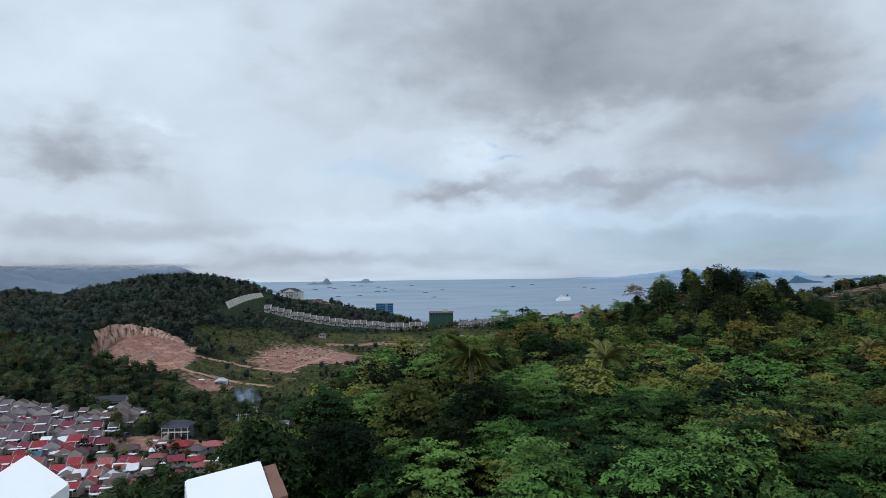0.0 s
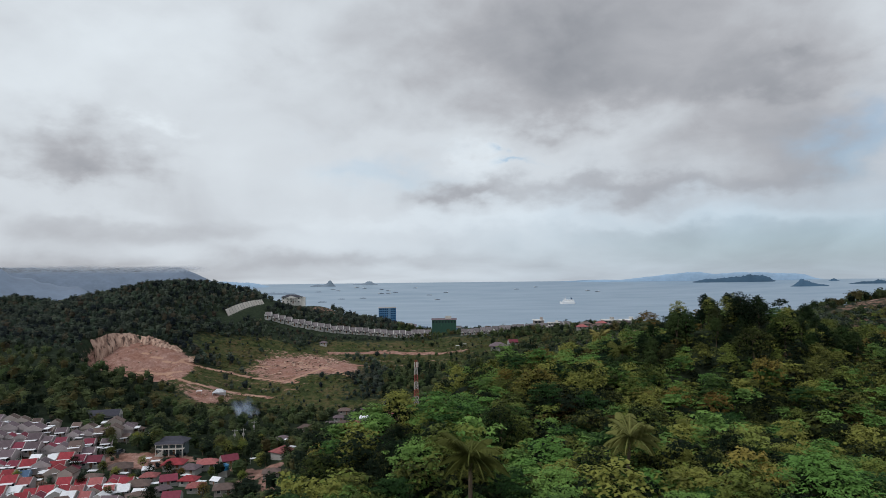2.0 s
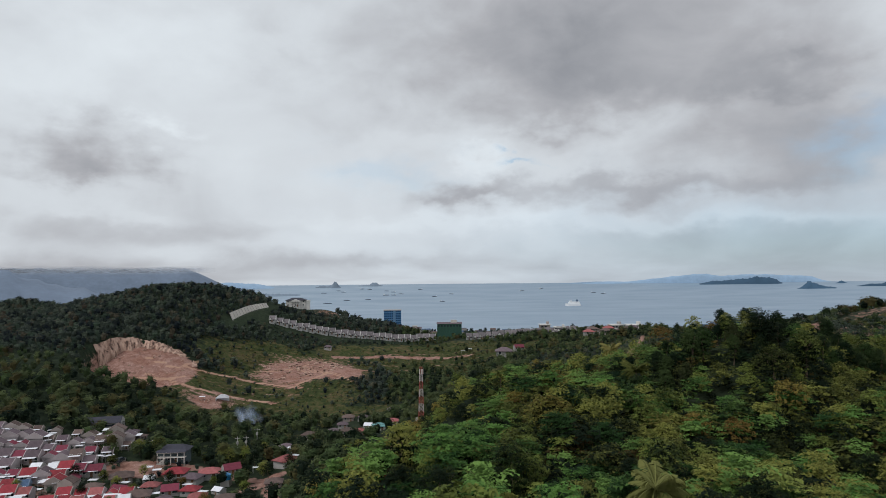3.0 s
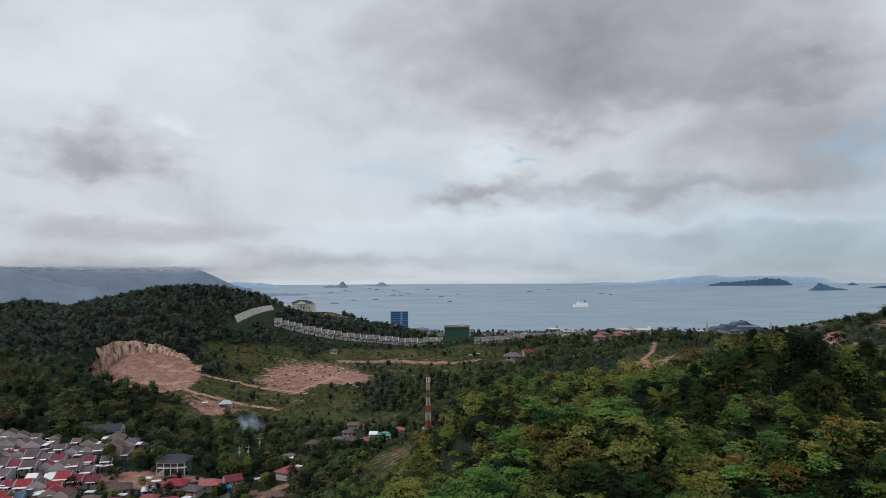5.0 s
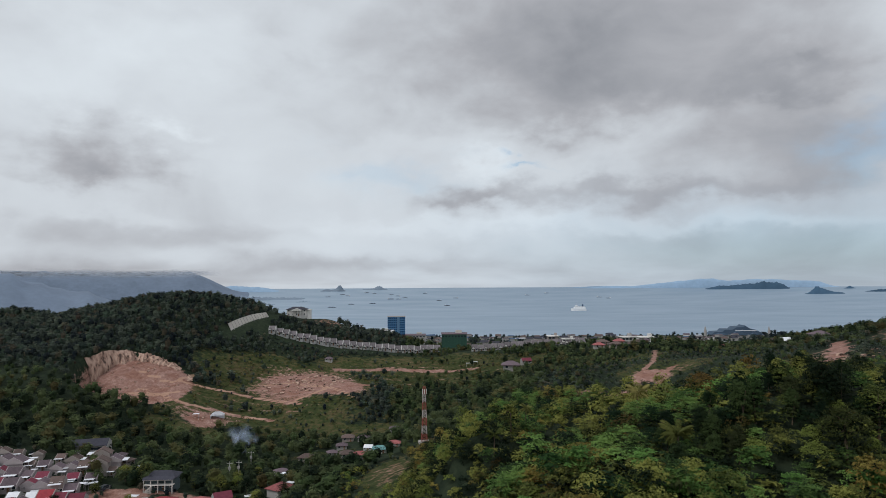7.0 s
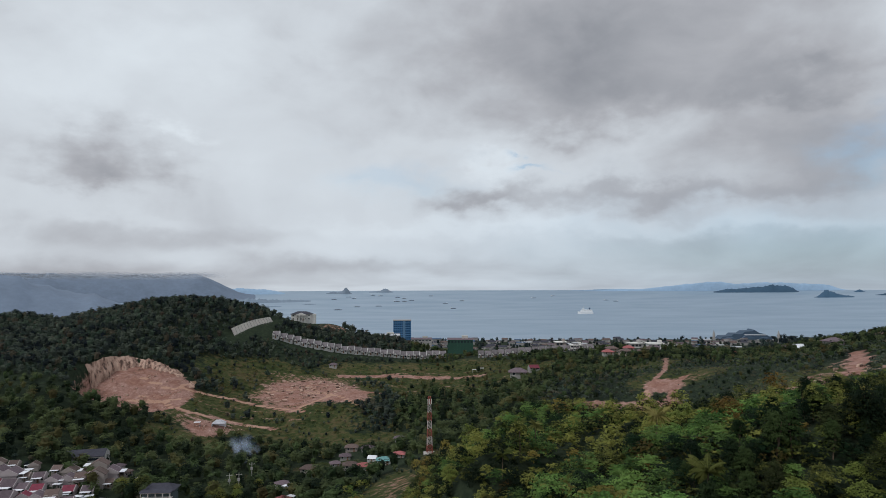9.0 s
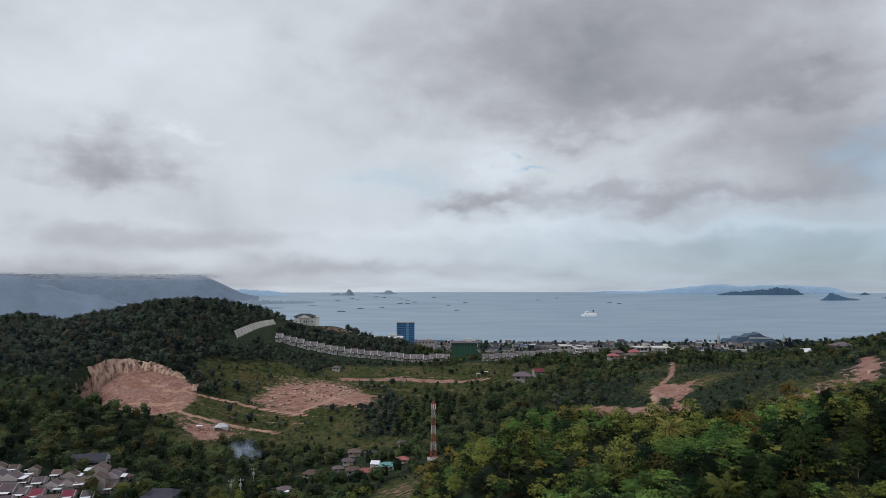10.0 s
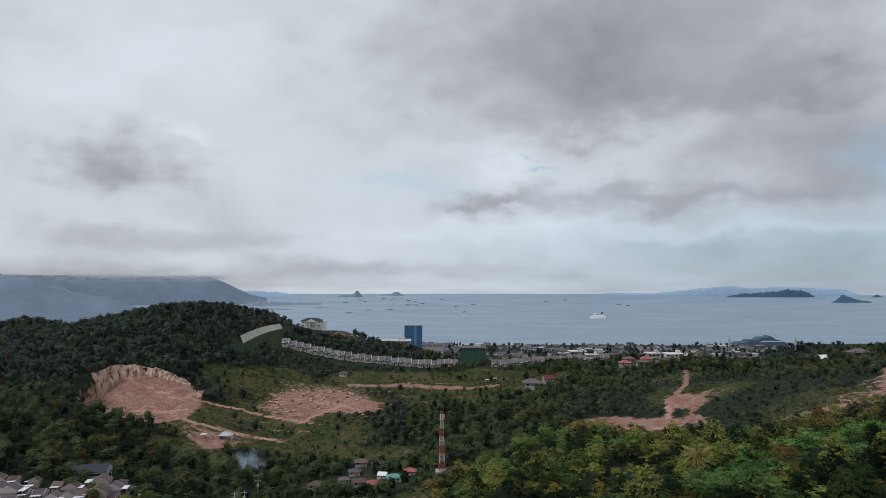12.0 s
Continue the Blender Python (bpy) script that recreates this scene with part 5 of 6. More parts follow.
for i in range(14):
    s0, s1 = i / 14, (i + 1) / 14
    run = [(-161 + 15 * t, 486 + 50 * t) for t in (s0, s1)]
    high = 3.5 - 1.1 * s0
    bm = bmesh.new()
    foot = [(px + 3.4, py - 1.6, float(ground_z(px + 3.4, py - 1.6)) - 0.6) for px, py in run]
    head = [(px, py, float(ground_z(px, py)) + high) for px, py in run]
    bm.faces.new([bm.verts.new(p) for p in (foot[0], foot[1], head[1], head[0])])
    bmesh.ops.solidify(bm, geom=bm.faces[:], thickness=0.7)
    part("slope_panel", bm, STEEL_WHITE, wall)
    rib = bmesh.new()
    beam(rib, (foot[0][0] + 0.3, foot[0][1] - 0.2, foot[0][2] + 0.3), (head[0][0] + 0.3, head[0][1] - 0.2, head[0][2] + 0.3), 0.2)
    part("rib", rib, CONCRETE, wall)
tagged(wall, "white ribbed concrete retaining wall climbing the slope", "retaining wall")

# tower block and its low neighbour by the coast
def tower_block():
    root = new("tower_block")
    w, d, n, fl = 30.0, 18.0, 10, 3.9
    part("body", boxed((-w / 2, w / 2, -d / 2, d / 2, -25, n * fl)), BLUE_GLASS, root)
    part("roof_slab", boxed((-w / 2 - 0.5, w / 2 + 0.5, -d / 2 - 0.5, d / 2 + 0.5, n * fl, n * fl + 1.2)), CONCRETE, root)
    part("core", boxed((1.0, 5.5, -d / 2 - 0.7, -d / 2 - 0.05, -4, n * fl)), TOWER_BAND, root)
    for f in range(n):
        part("spandrel", boxed((-w / 2 - 0.15, w / 2 + 0.15, -d / 2 - 0.3, -d / 2 - 0.04, f * fl, f * fl + 0.7)), TOWER_BAND, root)
        for i in range(9):
            x = -w / 2 + 1.2 + i * 3.2
            if not 0 < x + 0.9 < 6:
                part("window", boxed((x, x + 2.1, -d / 2 - 0.12, -d / 2 - 0.03, f * fl + 1.1, f * fl + 3.2)), TOWER_GLASS, root)
    return tagged(root, "blue glass tower block of ten storeys near the coast", "tower block")


TOWER_BAND = plain("blue_tower_cladding", (0.09, 0.20, 0.34), 0.6, vary=0.15)
TOWER_GLASS = plain("dark_blue_glass", (0.02, 0.055, 0.12), 0.15, vary=0.15)
BLUE_GLASS = plain("blue_facade_glass", (0.045, 0.15, 0.31), 0.25, vary=0.15)
put(tower_block(), -78, 1100, 4, 0, 39.0)


def hall(name, label, w, d, h, wall_mat, roof_mat, bays):
    """A broad low hall with a shallow roof, bays of windows and roof housings."""
    root = new(name)
    part("wall", boxed((-w / 2, w / 2, -d / 2, d / 2, -9, h)), wall_mat, root)
    prism_bm = prism_x(bmesh.new(), [(-d / 2 - 0.6, h), (d / 2 + 0.6, h), (0, h + d * 0.10)], -w / 2 - 0.6, w / 2 + 0.6)
    part("roof", prism_bm, roof_mat, root)
    for i in range(bays):
        x = -w / 2 + (i + 0.5) * w / bays
        part("pier", boxed((x - w / bays * 0.5, x - w / bays * 0.5 + 0.5, -d / 2 - 0.35, -d / 2, -3, h)), wall_mat, root)
        part("window", boxed((x - w / bays * 0.3, x + w / bays * 0.3, -d / 2 - 0.08, -d / 2 + 0.02, h * 0.55, h * 0.8)), GLASS, root)
    part("roof_housing", boxed((w * 0.05, w * 0.3, -d * 0.2, d * 0.2, h, h + d * 0.10 + 2.0)), CONCRETE, root)
    return tagged(root, label, "hall")


GREEN_WALL = plain("green_cladding", (0.016, 0.070, 0.046), 0.6, vary=0.15)
put(hall("green_hall", "large green-clad hall with a flat roof on the ridge", 24, 14, 6.2, GREEN_WALL, ROOF_GREY, 8), 11, 560, -2, 7.6, grow=0.9)
put(hall("low_hall", "long pale low hall beside the tower block", 46, 22, 9, GREY_WALL, PALE_ROOF, 9), -101, 1040, 4, 0, 49.0)
put(hall("podium_hall", "low grey hall with a shallow roof by the tower", 34, 20, 7, GREY_WALL, ROOF_GREY, 6), -44, 1075, 2, 0, 42.0)


def modern_block(name, label, w, d, floors, mat):
    root = new(name)
    h = floors * 3.4
    part("body", boxed((-w / 2, w / 2, -d / 2, d / 2, -3, h)), mat, root)
    part("roof_slab", boxed((-w / 2 - 0.9, w / 2 + 0.9, -d / 2 - 0.9, d / 2 + 0.9, h, h + 0.5)), WHITE_WALL, root)
    part("stair_tower", boxed((w * 0.2, w * 0.42, -d * 0.2, d * 0.3, h + 0.5, h + 3.0)), mat, root)
    for f in range(floors):
        part("balcony", boxed((-w / 2 - 0.1, w * 0.15, -d / 2 - 1.3, -d / 2, f * 3.4 + 3.0, f * 3.4 + 3.3)), WHITE_WALL, root)
        for i in range(max(2, int(w / 3.5))):
            x = -w / 2 + 0.8 + i * 3.4
            if x + 2.2 < w / 2:
                part("window", boxed((x, x + 2.2, -d / 2 - 0.06, -d / 2 + 0.02, f * 3.4 + 0.8, f * 3.4 + 2.6)), GLASS, root)
    return tagged(root, label, "building", "town buildings")


MODERN = [modern_block("modern_block", "white modern building with flat roof and balconies", 14, 10, 2, WHITE_WALL),
          modern_block("modern_block", "cream three-storey building with a flat roof", 10, 9, 3, CREAM_WALL),
          modern_block("modern_block", "grey building with a flat roof in the town", 12, 10, 2, GREY_WALL)]
for x, y, w, turn in ((152, 482, 0, -4), (140, 490, 2, 6), (164, 492, 0, 3), (98, 500, 0, -8), (88, 512, 1, 0), (112, 512, 2, 5), (60, 600, 0, 3), (28, 620, 0, 0), (75, 640, 1, 4)):
    put(MODERN[w], x, y, turn, 0.3, grow=0.8)
for x, y, w, turn in ((106, 436, 3, 0), (116, 430, 2, 12), (122, 444, 3, -6), (132, 434, 2, 4), (112, 450, 2, 10), (126, 424, 2, -10), (140, 446, 1, 0), (176, 428, 1, 5), (188, 434, 3, -8), (200, 428, 1, 12),
                      (276, 478, 1, -5), (290, 486, 1, 8), (312, 488, 1, -4), (326, 494, 2, 3), (215, 446, 1, 0)):
    put(EDGE[w], x, y, turn, 0.3)
put(EDGE[1], 46, 432, -6, 0.6, grow=1.7), put(EDGE[6], 57, 437, 8, 0.2)
put(shed, 19, 462, 4, 0.3), put(shed, 24, 462, 4, 0.3)

# town along the coast
tr = random.Random(9)


def town_house(label, w, d, h, rise, roof_mat, wall_mat):
    root = new("town_house")
    part("wall", boxed((-w / 2, w / 2, -d / 2, d / 2, -3, h)), wall_mat, root)
    part("roof", prism_x(bmesh.new(), [(-d / 2 - 0.6, h), (d / 2 + 0.6, h), (0, h + rise)], -w / 2 - 0.4, w / 2 + 0.4), roof_mat, root)
    for x in (-w / 4, w / 4):
        part("window", boxed((x - 1.0, x + 1.0, -d / 2 - 0.06, -d / 2 + 0.02, h * 0.45, h * 0.8)), GLASS, root)
    return tagged(root, label, "house", "town buildings")


TOWN_KINDS = (("grey-roofed pale house in the coastal town", 12, 9, 5, 2.4, ROOF_GREY, WHITE_WALL), ("brown-roofed house in the coastal town", 10, 9, 4, 2.4, ROOF_BROWN, GREY_WALL),
              ("long white shed in the coastal town", 20, 11, 5, 1.6, PALE_ROOF, GREY_WALL), ("dark-roofed house in the coastal town", 13, 10, 6, 3.0, ROOF_DARK, GREY_WALL),
              ("tall grey block in the coastal town", 11, 9, 9, 0.8, ROOF_GREY, GREY_WALL), ("blue-roofed hall in the coastal town", 18, 10, 5, 2.0, ROOF_BLUE, GREY_WALL))
TOWN = [town_house(*k) for k in TOWN_KINDS]
far_town = []
for k in range(620):
    y = 640 + 900 * tr.random() ** 0.75
    x = tr.uniform(-0.09, 0.46) * y
    if abs(x + 85) < 45 and y < 1130:
        continue
    pick, turn, grow = tr.choice((0, 0, 1, 1, 1, 1, 3, 3, 3, 4, 5, 2)), tr.uniform(-25, 25), tr.uniform(0.7, 1.3)
    if y < 1030:
        put(TOWN[pick], x, y, turn, tr.uniform(0.0, 1.0), grow=grow)
    else:
        far_town.append((pick, pose(x, y, float(ground_z(x, y)) + 0.4, 0, 0, turn) @ Matrix.Scale(grow, 4)))


def far_houses():
    """The town's farthest houses by the water, as one mesh: walls and gable roofs."""
    bm, mats = bmesh.new(), []
    for pick, m in far_town:
        label, w, d, h, rise, roof_mat, wall_mat = TOWN_KINDS[pick]
        for mat in (roof_mat, wall_mat):
            if mat not in mats:
                mats.append(mat)
        start = len(bm.verts)
        old = len(bm.faces)
        box(bm, -w / 2, w / 2, -d / 2, d / 2, -3, h)
        bm.faces.ensure_lookup_table()
        for f in bm.faces[old:]:
            f.material_index = mats.index(wall_mat)
        old = len(bm.faces)
        e = [[bm.verts.new((sx * (w / 2 + 0.4), y, z)) for y, z in ((-d / 2 - 0.6, h + 0.02), (d / 2 + 0.6, h + 0.02), (0, h + rise))] for sx in (-1, 1)]
        for k in range(3):
            bm.faces.new((e[0][k], e[1][k], e[1][(k + 1) % 3], e[0][(k + 1) % 3]))
        bm.faces.new(e[0][::-1]), bm.faces.new(e[1])
        bm.faces.ensure_lookup_table()
        for f in bm.faces[old:]:
            f.material_index = mats.index(roof_mat)
        bm.verts.ensure_lookup_table()
        for v in bm.verts[start:]:
            v.co = m @ v.co
    ob = part("town_houses", bm, mats[0])
    for mat in mats[1:]:
        ob.data.materials.append(mat)
    return tagged(ob, "far grey and brown houses of the coastal town", "houses", kind="stuff")


far_houses()

# great hall with stepped blue roofs and two spires by the water
NAVY = roofing("navy_roof_sheets", (0.070, 0.108, 0.160))
great = new("great_hall")
part("wall", boxed((-62, 62, -28, 28, -4, 9)), GREY_WALL, great)
bm = prism(bmesh.new(), [(-66, 8), (66, 8), (57, 15), (44, 22), (30, 25), (24, 29), (18, 33), (14, 29), (-4, 28), (-12, 22), (-32, 22), (-38, 16), (-58, 15)], -20, 30)
bmesh.ops.recalc_face_normals(bm, faces=bm.faces)
part("main_roof", bm, NAVY, great)
for a, c, z in ((-60, -24, 13), (-20, 22, 18), (26, 58, 14)):
    part("front_roof", prism(bmesh.new(), [(a, 8.5), (c, 8.5), ((a + c) / 2 + 6, z), ((a + c) / 2 - 6, z)], -30, -20.1), NAVY, great)
part("roof_rim", boxed((-6, 46, -20.6, -20.05, 19.0, 21.0)), CANOPY, great)
for sx in (-78, 80):
    bm = bmesh.new()
    beam(bm, (sx, -10, -4), (sx, -10, 20), 4.5, 8, 3.2)
    beam(bm, (sx, -10, 20), (sx, -10, 31), 3.2, 8, 0.3)
    part("spire", bm, GREY_WALL, great)
tagged(great, "wide hall with stepped dark blue roofs and two spires", "hall")
put(great, 694, 1510, -8, 0, 3.0, grow=0.90)


for x, y, w, size in ((268.5, 503.3, 5, 1.7), (288.9, 492.7, 1, 1.9), (269.7, 524.7, 1, 1.2)):
    put(EDGE[w], x, y, 12, 0.4, grow=size)

# utility poles by the dirt road
pole = new("utility_pole")
bm = bmesh.new()
beam(bm, (0, 0, -1), (0, 0, 8.5), 0.16, 8, 0.11)
part("shaft", bm, GREY_WALL, pole)
part("crossarm", boxed((-1.1, 1.1, -0.17, -0.12, 7.7, 7.85)), GREY_WALL, pole)
part("transformer", boxed((-0.45, 0.45, -0.75, -0.2, 5.6, 6.6)), GREY_WALL, pole)
for k in range(3):
    part("insulator", boxed((-1.0 + 0.95 * k, -0.9 + 0.95 * k, -0.19, -0.10, 7.85, 8.1)), STEEL_WHITE, pole)
tagged(pole, "concrete utility pole with a transformer by the dirt road", "utility pole", "utility poles")
for x, y in ((-83.2, 259.4), (-80.0, 260.7), (-79.8, 276.1)):
    put(pole, x, y, 8)

# cars parked at the estate's edge
CAR_PAINT = plain("dark_car_paint", (0.04, 0.045, 0.055), 0.3, vary=0.1)
car = new("parked_car")
part("body", prism(bmesh.new(), [(-2.1, 0.35), (2.1, 0.35), (2.1, 0.8), (1.2, 0.95), (-2.0, 0.95)], -0.82, 0.82), CAR_PAINT, car)
part("cabin", prism(bmesh.new(), [(-1.9, 0.96), (1.0, 0.96), (0.4, 1.5), (-1.6, 1.5)], -0.72, 0.72), GLASS, car)
part("roof_panel", boxed((-1.6, 0.4, -0.7, 0.7, 1.504, 1.55)), CAR_PAINT, car)
for sx in (-1.3, 1.3):
    for sy in (-0.84, 0.64):
        bm = bmesh.new()
        beam(bm, (sx, sy, 0.32), (sx, sy + 0.2, 0.32), 0.32, 12)
        part("wheel", bm, ROOF_DARK, car)
tagged(car, "dark car parked beside the village lane", "car", "parked cars")
for (x, y), a in zip(((-122.7, 238.2), (-121.5, 239.8)), (20, 75)):
    put(car, x, y, a, 0.1)


# ---- mast ----
def lattice_mast(height=23.5, foot=1.15, top=0.5, bays=14):
    root = new("lattice_mast")
    for i in range(bays):
        z0, z1 = height * i / bays, height * (i + 1) / bays
        r0, r1 = foot + (top - foot) * i / bays, foot + (top - foot) * (i + 1) / bays
        c0 = [(sx * r0, sy * r0, z0) for sx, sy in ((-1, -1), (1, -1), (1, 1), (-1, 1))]
        c1 = [(sx * r1, sy * r1, z1) for sx, sy in ((-1, -1), (1, -1), (1, 1), (-1, 1))]
        paint = MAST_RED if (i // 2) % 2 == 0 else MAST_WHITE
        for k in range(4):
            part("leg", beam(bmesh.new(), c0[k], c1[k], 0.12), paint, root)
            bm = beam(bmesh.new(), c0[k], c1[(k + 1) % 4], 0.07)
            beam(bm, c0[(k + 1) % 4], c1[k], 0.07)
            part("brace", beam(bm, c1[k], c1[(k + 1) % 4], 0.07), paint, root)
    for a in range(3):
        part("antenna", boxed((-0.9 + 0.75 * a, -0.6 + 0.75 * a, -1.25, -0.95, height - 3, height - 0.8)), STEEL_WHITE, root)
    part("footing", boxed((-2.4, 2.4, -2.4, 2.4, -1.5, 0.12)), CONCRETE, root)
    return tagged(root, "red and white steel lattice radio mast in the valley", "mast")


put(lattice_mast(), -7.5, 285, 8, 0.3)

# white tents and huts on the levelled ground
tent = new("site_tent")
bm = bmesh.new()
v = [bm.verts.new(p) for p in ((-4, -3, 2.2), (4, -3, 2.2), (4, 3, 2.2), (-4, 3, 2.2), (-1.5, 0, 4.2), (1.5, 0, 4.2))]
for f in ((0, 1, 5, 4), (1, 2, 5), (2, 3, 4, 5), (3, 0, 4)):
    bm.faces.new([v[i] for i in f])
bmesh.ops.solidify(bm, geom=bm.faces[:], thickness=0.06)
part("tent_roof", bm, CANOPY, tent)
part("tent_wall", boxed((-3.8, 3.8, 2.7, 2.8, -0.8, 2.2), (-3.8, -3.7, -2.8, 2.7, -0.8, 2.2)), CANOPY, tent)
for sx in (-3.8, 3.8):
    for sy in (-2.8, 2.9):
        part("pole", boxed((sx - 0.06, sx + 0.06, sy - 0.06, sy + 0.06, -0.8, 2.25)), STEEL_WHITE, tent)
tagged(tent, "white tent roof over a site shelter on bare earth", "tent", "site tents")
put(tent, -119, 347, 10, 0.2, grow=0.85), put(shed, -128, 341, 8, 0.0)


# ---- quarry face ----
def rock_material():
    m, tree, p = material("quarry_rock", 0.95)
    pos = tree.nodes.new("ShaderNodeNewGeometry").outputs["Position"]
    stretch = tree.nodes.new("ShaderNodeMapping")
    tree.links.new(pos, stretch.inputs[0])
    stretch.inputs["Scale"].default_value = (1.0, 1.0, 0.10)
    n1, n2 = noise_tex(tree, stretch.outputs[0], 0.45, 5, 0.6), noise_tex(tree, pos, 1.4, 5, 0.65)
    mix = calc(tree, "ADD", calc(tree, "MULTIPLY", n1, 0.8), calc(tree, "MULTIPLY", n2, 0.2))
    tree.links.new(ramp(tree, mix, [(0.40, (0.075, 0.045, 0.036)), (0.455, (0.27, 0.165, 0.125)), (0.56, (0.47, 0.32, 0.25))]), p.inputs["Base Color"])
    bump(tree, p, mix, 0.9, 1.0)
    return m


ROCK = rock_material()
cols, rows = 220, 12
th = np.radians(np.linspace(176, 36, cols))[:, None]
up = np.linspace(0, 1, rows)[None, :]
crag = np.random.default_rng(17)


def uneven(points):
    """A random jagged line over the face's columns, -1 to 1."""
    return np.interp(np.linspace(0, 1, cols), np.linspace(0, 1, points), crag.uniform(-1, 1, points))[:, None]


rib = 0.040 * uneven(34) + 0.034 * uneven(80) * (1 - 0.5 * up) + 0.010 * uneven(170) + 0.010 * np.sin(9 * up + 3 * uneven(30))
lean = 0.845 + 0.155 * up ** 1.5 + rib * (1 - 0.4 * up)
qx, qy = QX + 30 * lean * np.cos(th), QY + 37 * lean * np.sin(th)
ox, oy = QX + 30 * 1.10 * np.cos(th) + 0 * up, QY + 37 * 1.10 * np.sin(th) + 0 * up
top = ground_z(ox, oy) - 2.5 * np.clip((radians(75) - th) / radians(40), 0, 1) + 0.8 * uneven(22) + 0.5 * uneven(70) + 0.2
low = ground_z(QX + 30 * 0.80 * np.cos(th) + 0 * up, QY + 37 * 0.80 * np.sin(th) + 0 * up) - 0.8
qz = low + np.maximum(top - low, 0.2) * up
ci = np.arange(cols * rows).reshape(cols, rows)
cq = np.stack([ci[:-1, :-1], ci[1:, :-1], ci[1:, 1:], ci[:-1, 1:]], -1).reshape(-1, 4)
cliff = mesh_object("quarry_cliff", np.stack([qx, qy, qz], -1).reshape(-1, 3), cq, ROCK)
tagged(cliff, "pale ribbed quarry face cut into the wooded hill", "cliff", kind="structure")

# rubble and loose blocks on the bare ground
rock_rg = np.random.default_rng(31)


def rubble(n, cx, cy, rx, ry, small, large):
    pieces = []
    a, d = rock_rg.uniform(0, math.tau, n), np.sqrt(rock_rg.uniform(0, 1, n))
    xs, ys = cx + rx * d * np.cos(a), cy + ry * d * np.sin(a)
    zs = ground_z(xs, ys)
    cube = np.array([(-1, -1, -1), (1, -1, -1), (1, 1, -1), (-1, 1, -1), (-1, -1, 1), (1, -1, 1), (1, 1, 1), (-1, 1, 1)], float)
    q = np.array([(0, 3, 2, 1), (4, 5, 6, 7), (0, 1, 5, 4), (1, 2, 6, 5), (2, 3, 7, 6), (3, 0, 4, 7)])
    for x0, y0, z0 in zip(xs, ys, zs):
        s = rock_rg.uniform(small, large) * rock_rg.uniform(0.5, 1.3, 3) * (1, 1, 0.55)
        v = cube * s + rock_rg.normal(size=(8, 3)) * s * 0.22
        t = rock_rg.uniform(0, math.tau)
        v = np.stack([v[:, 0] * math.cos(t) - v[:, 1] * math.sin(t), v[:, 0] * math.sin(t) + v[:, 1] * math.cos(t), v[:, 2]], -1)
        pieces.append((v + (x0, y0, z0 + 0.2 * s[2]), q))
    return joined(pieces)


heap = joined([rubble(110, QX - 3, QY, 25, 30, 0.15, 0.6), rubble(150, -88, 424, 30, 30, 0.3, 1.3), rubble(60, 158, 250, 26, 16, 0.3, 1.1), rubble(40, -120, 345, 16, 7, 0.2, 0.6)])
tagged(mesh_object("rubble", *heap, ROCK), "loose pale stone blocks and rubble on bare earth", "rubble", kind="stuff")

# ---- lookout posts beside the start ----
PLANK = plain("weathered_plank", (0.15, 0.085, 0.065), 0.85, vary=0.45, scale=3, grain=18)
GLOSS_WHITE = plain("white_post_paint", (0.80, 0.82, 0.84), 0.5, vary=0.04)


def lookout_post(x, y, turn, w, d, top, slope, clad):
    """A post whose top is cut at a slope, higher towards +y, so that rain runs off."""
    root = new("lookout_post")
    z = float(ground_z(x, y))
    h = top - z
    a = math.radians(turn)

    def slanted(bm):
        for v in bm.verts:
            if v.co.z > h - 1.0:
                v.co.z += slope * (math.sin(a) * v.co.x + math.cos(a) * v.co.y)
        return bm

    bm = slanted(boxed((-w / 2, w / 2, -d / 2, d / 2, h - 0.16, h)))
    bmesh.ops.bevel(bm, geom=bm.edges[:], offset=0.008, segments=2)
    part("cap", bm, GLOSS_WHITE, root, "white painted cap")
    part("shaft", slanted(boxed((-w / 2 + 0.02, w / 2 - 0.02, -d / 2 + 0.02, d / 2 - 0.02, -0.6, h - 0.16))), clad, root)
    if clad is PLANK:
        for i in range(4):
            y0 = -d / 2 + 0.02 + i * (d - 0.04) / 4
            part("plank", slanted(boxed((w / 2 + 0.002, w / 2 + 0.065, y0 + 0.004, y0 + (d - 0.04) / 4 - 0.004, -0.5, h - 0.01 - 0.008 * (i % 2)))), PLANK, root)
    part("base", boxed((-w / 2 - 0.08, w / 2 + 0.08, -d / 2 - 0.08, d / 2 + 0.08, -0.6, 0.12)), CONCRETE, root)
    root.matrix_basis = pose(x, y, z, 0, 0, turn)
    return tagged(root, "white-capped post of a hilltop lookout", "post", "lookout posts")


lookout_post(-2.415, -15.98, -30.5, 0.35, 0.50, 122.94, 0.5, GLOSS_WHITE)
lookout_post(-1.305, -16.14, 25, 0.33, 0.60, 122.973, 0.3, PLANK)

# ---- smoke over a rubbish fire ----
SMOKE = bpy.data.materials.new("thin_smoke")
SMOKE.use_nodes = True
st = SMOKE.node_tree
st.nodes.clear()
clear = node(st, "ShaderNodeBsdfTransparent")
white = node(st, "ShaderNodeBsdfDiffuse", Color=(0.62, 0.74, 0.95, 1))
thick = st.nodes.new("ShaderNodeAttribute")
thick.attribute_name = "thickness"
mixed = node(st, "ShaderNodeMixShader", Fac=calc(st, "MULTIPLY", thick.outputs["Fac"], 0.27))
st.links.new(clear.outputs[0], mixed.inputs[1])
st.links.new(white.outputs[0], mixed.inputs[2])
st.links.new(mixed.outputs[0], st.nodes.new("ShaderNodeOutputMaterial").inputs[0])
srg = np.random.default_rng(12)
wisps, dense = [], []
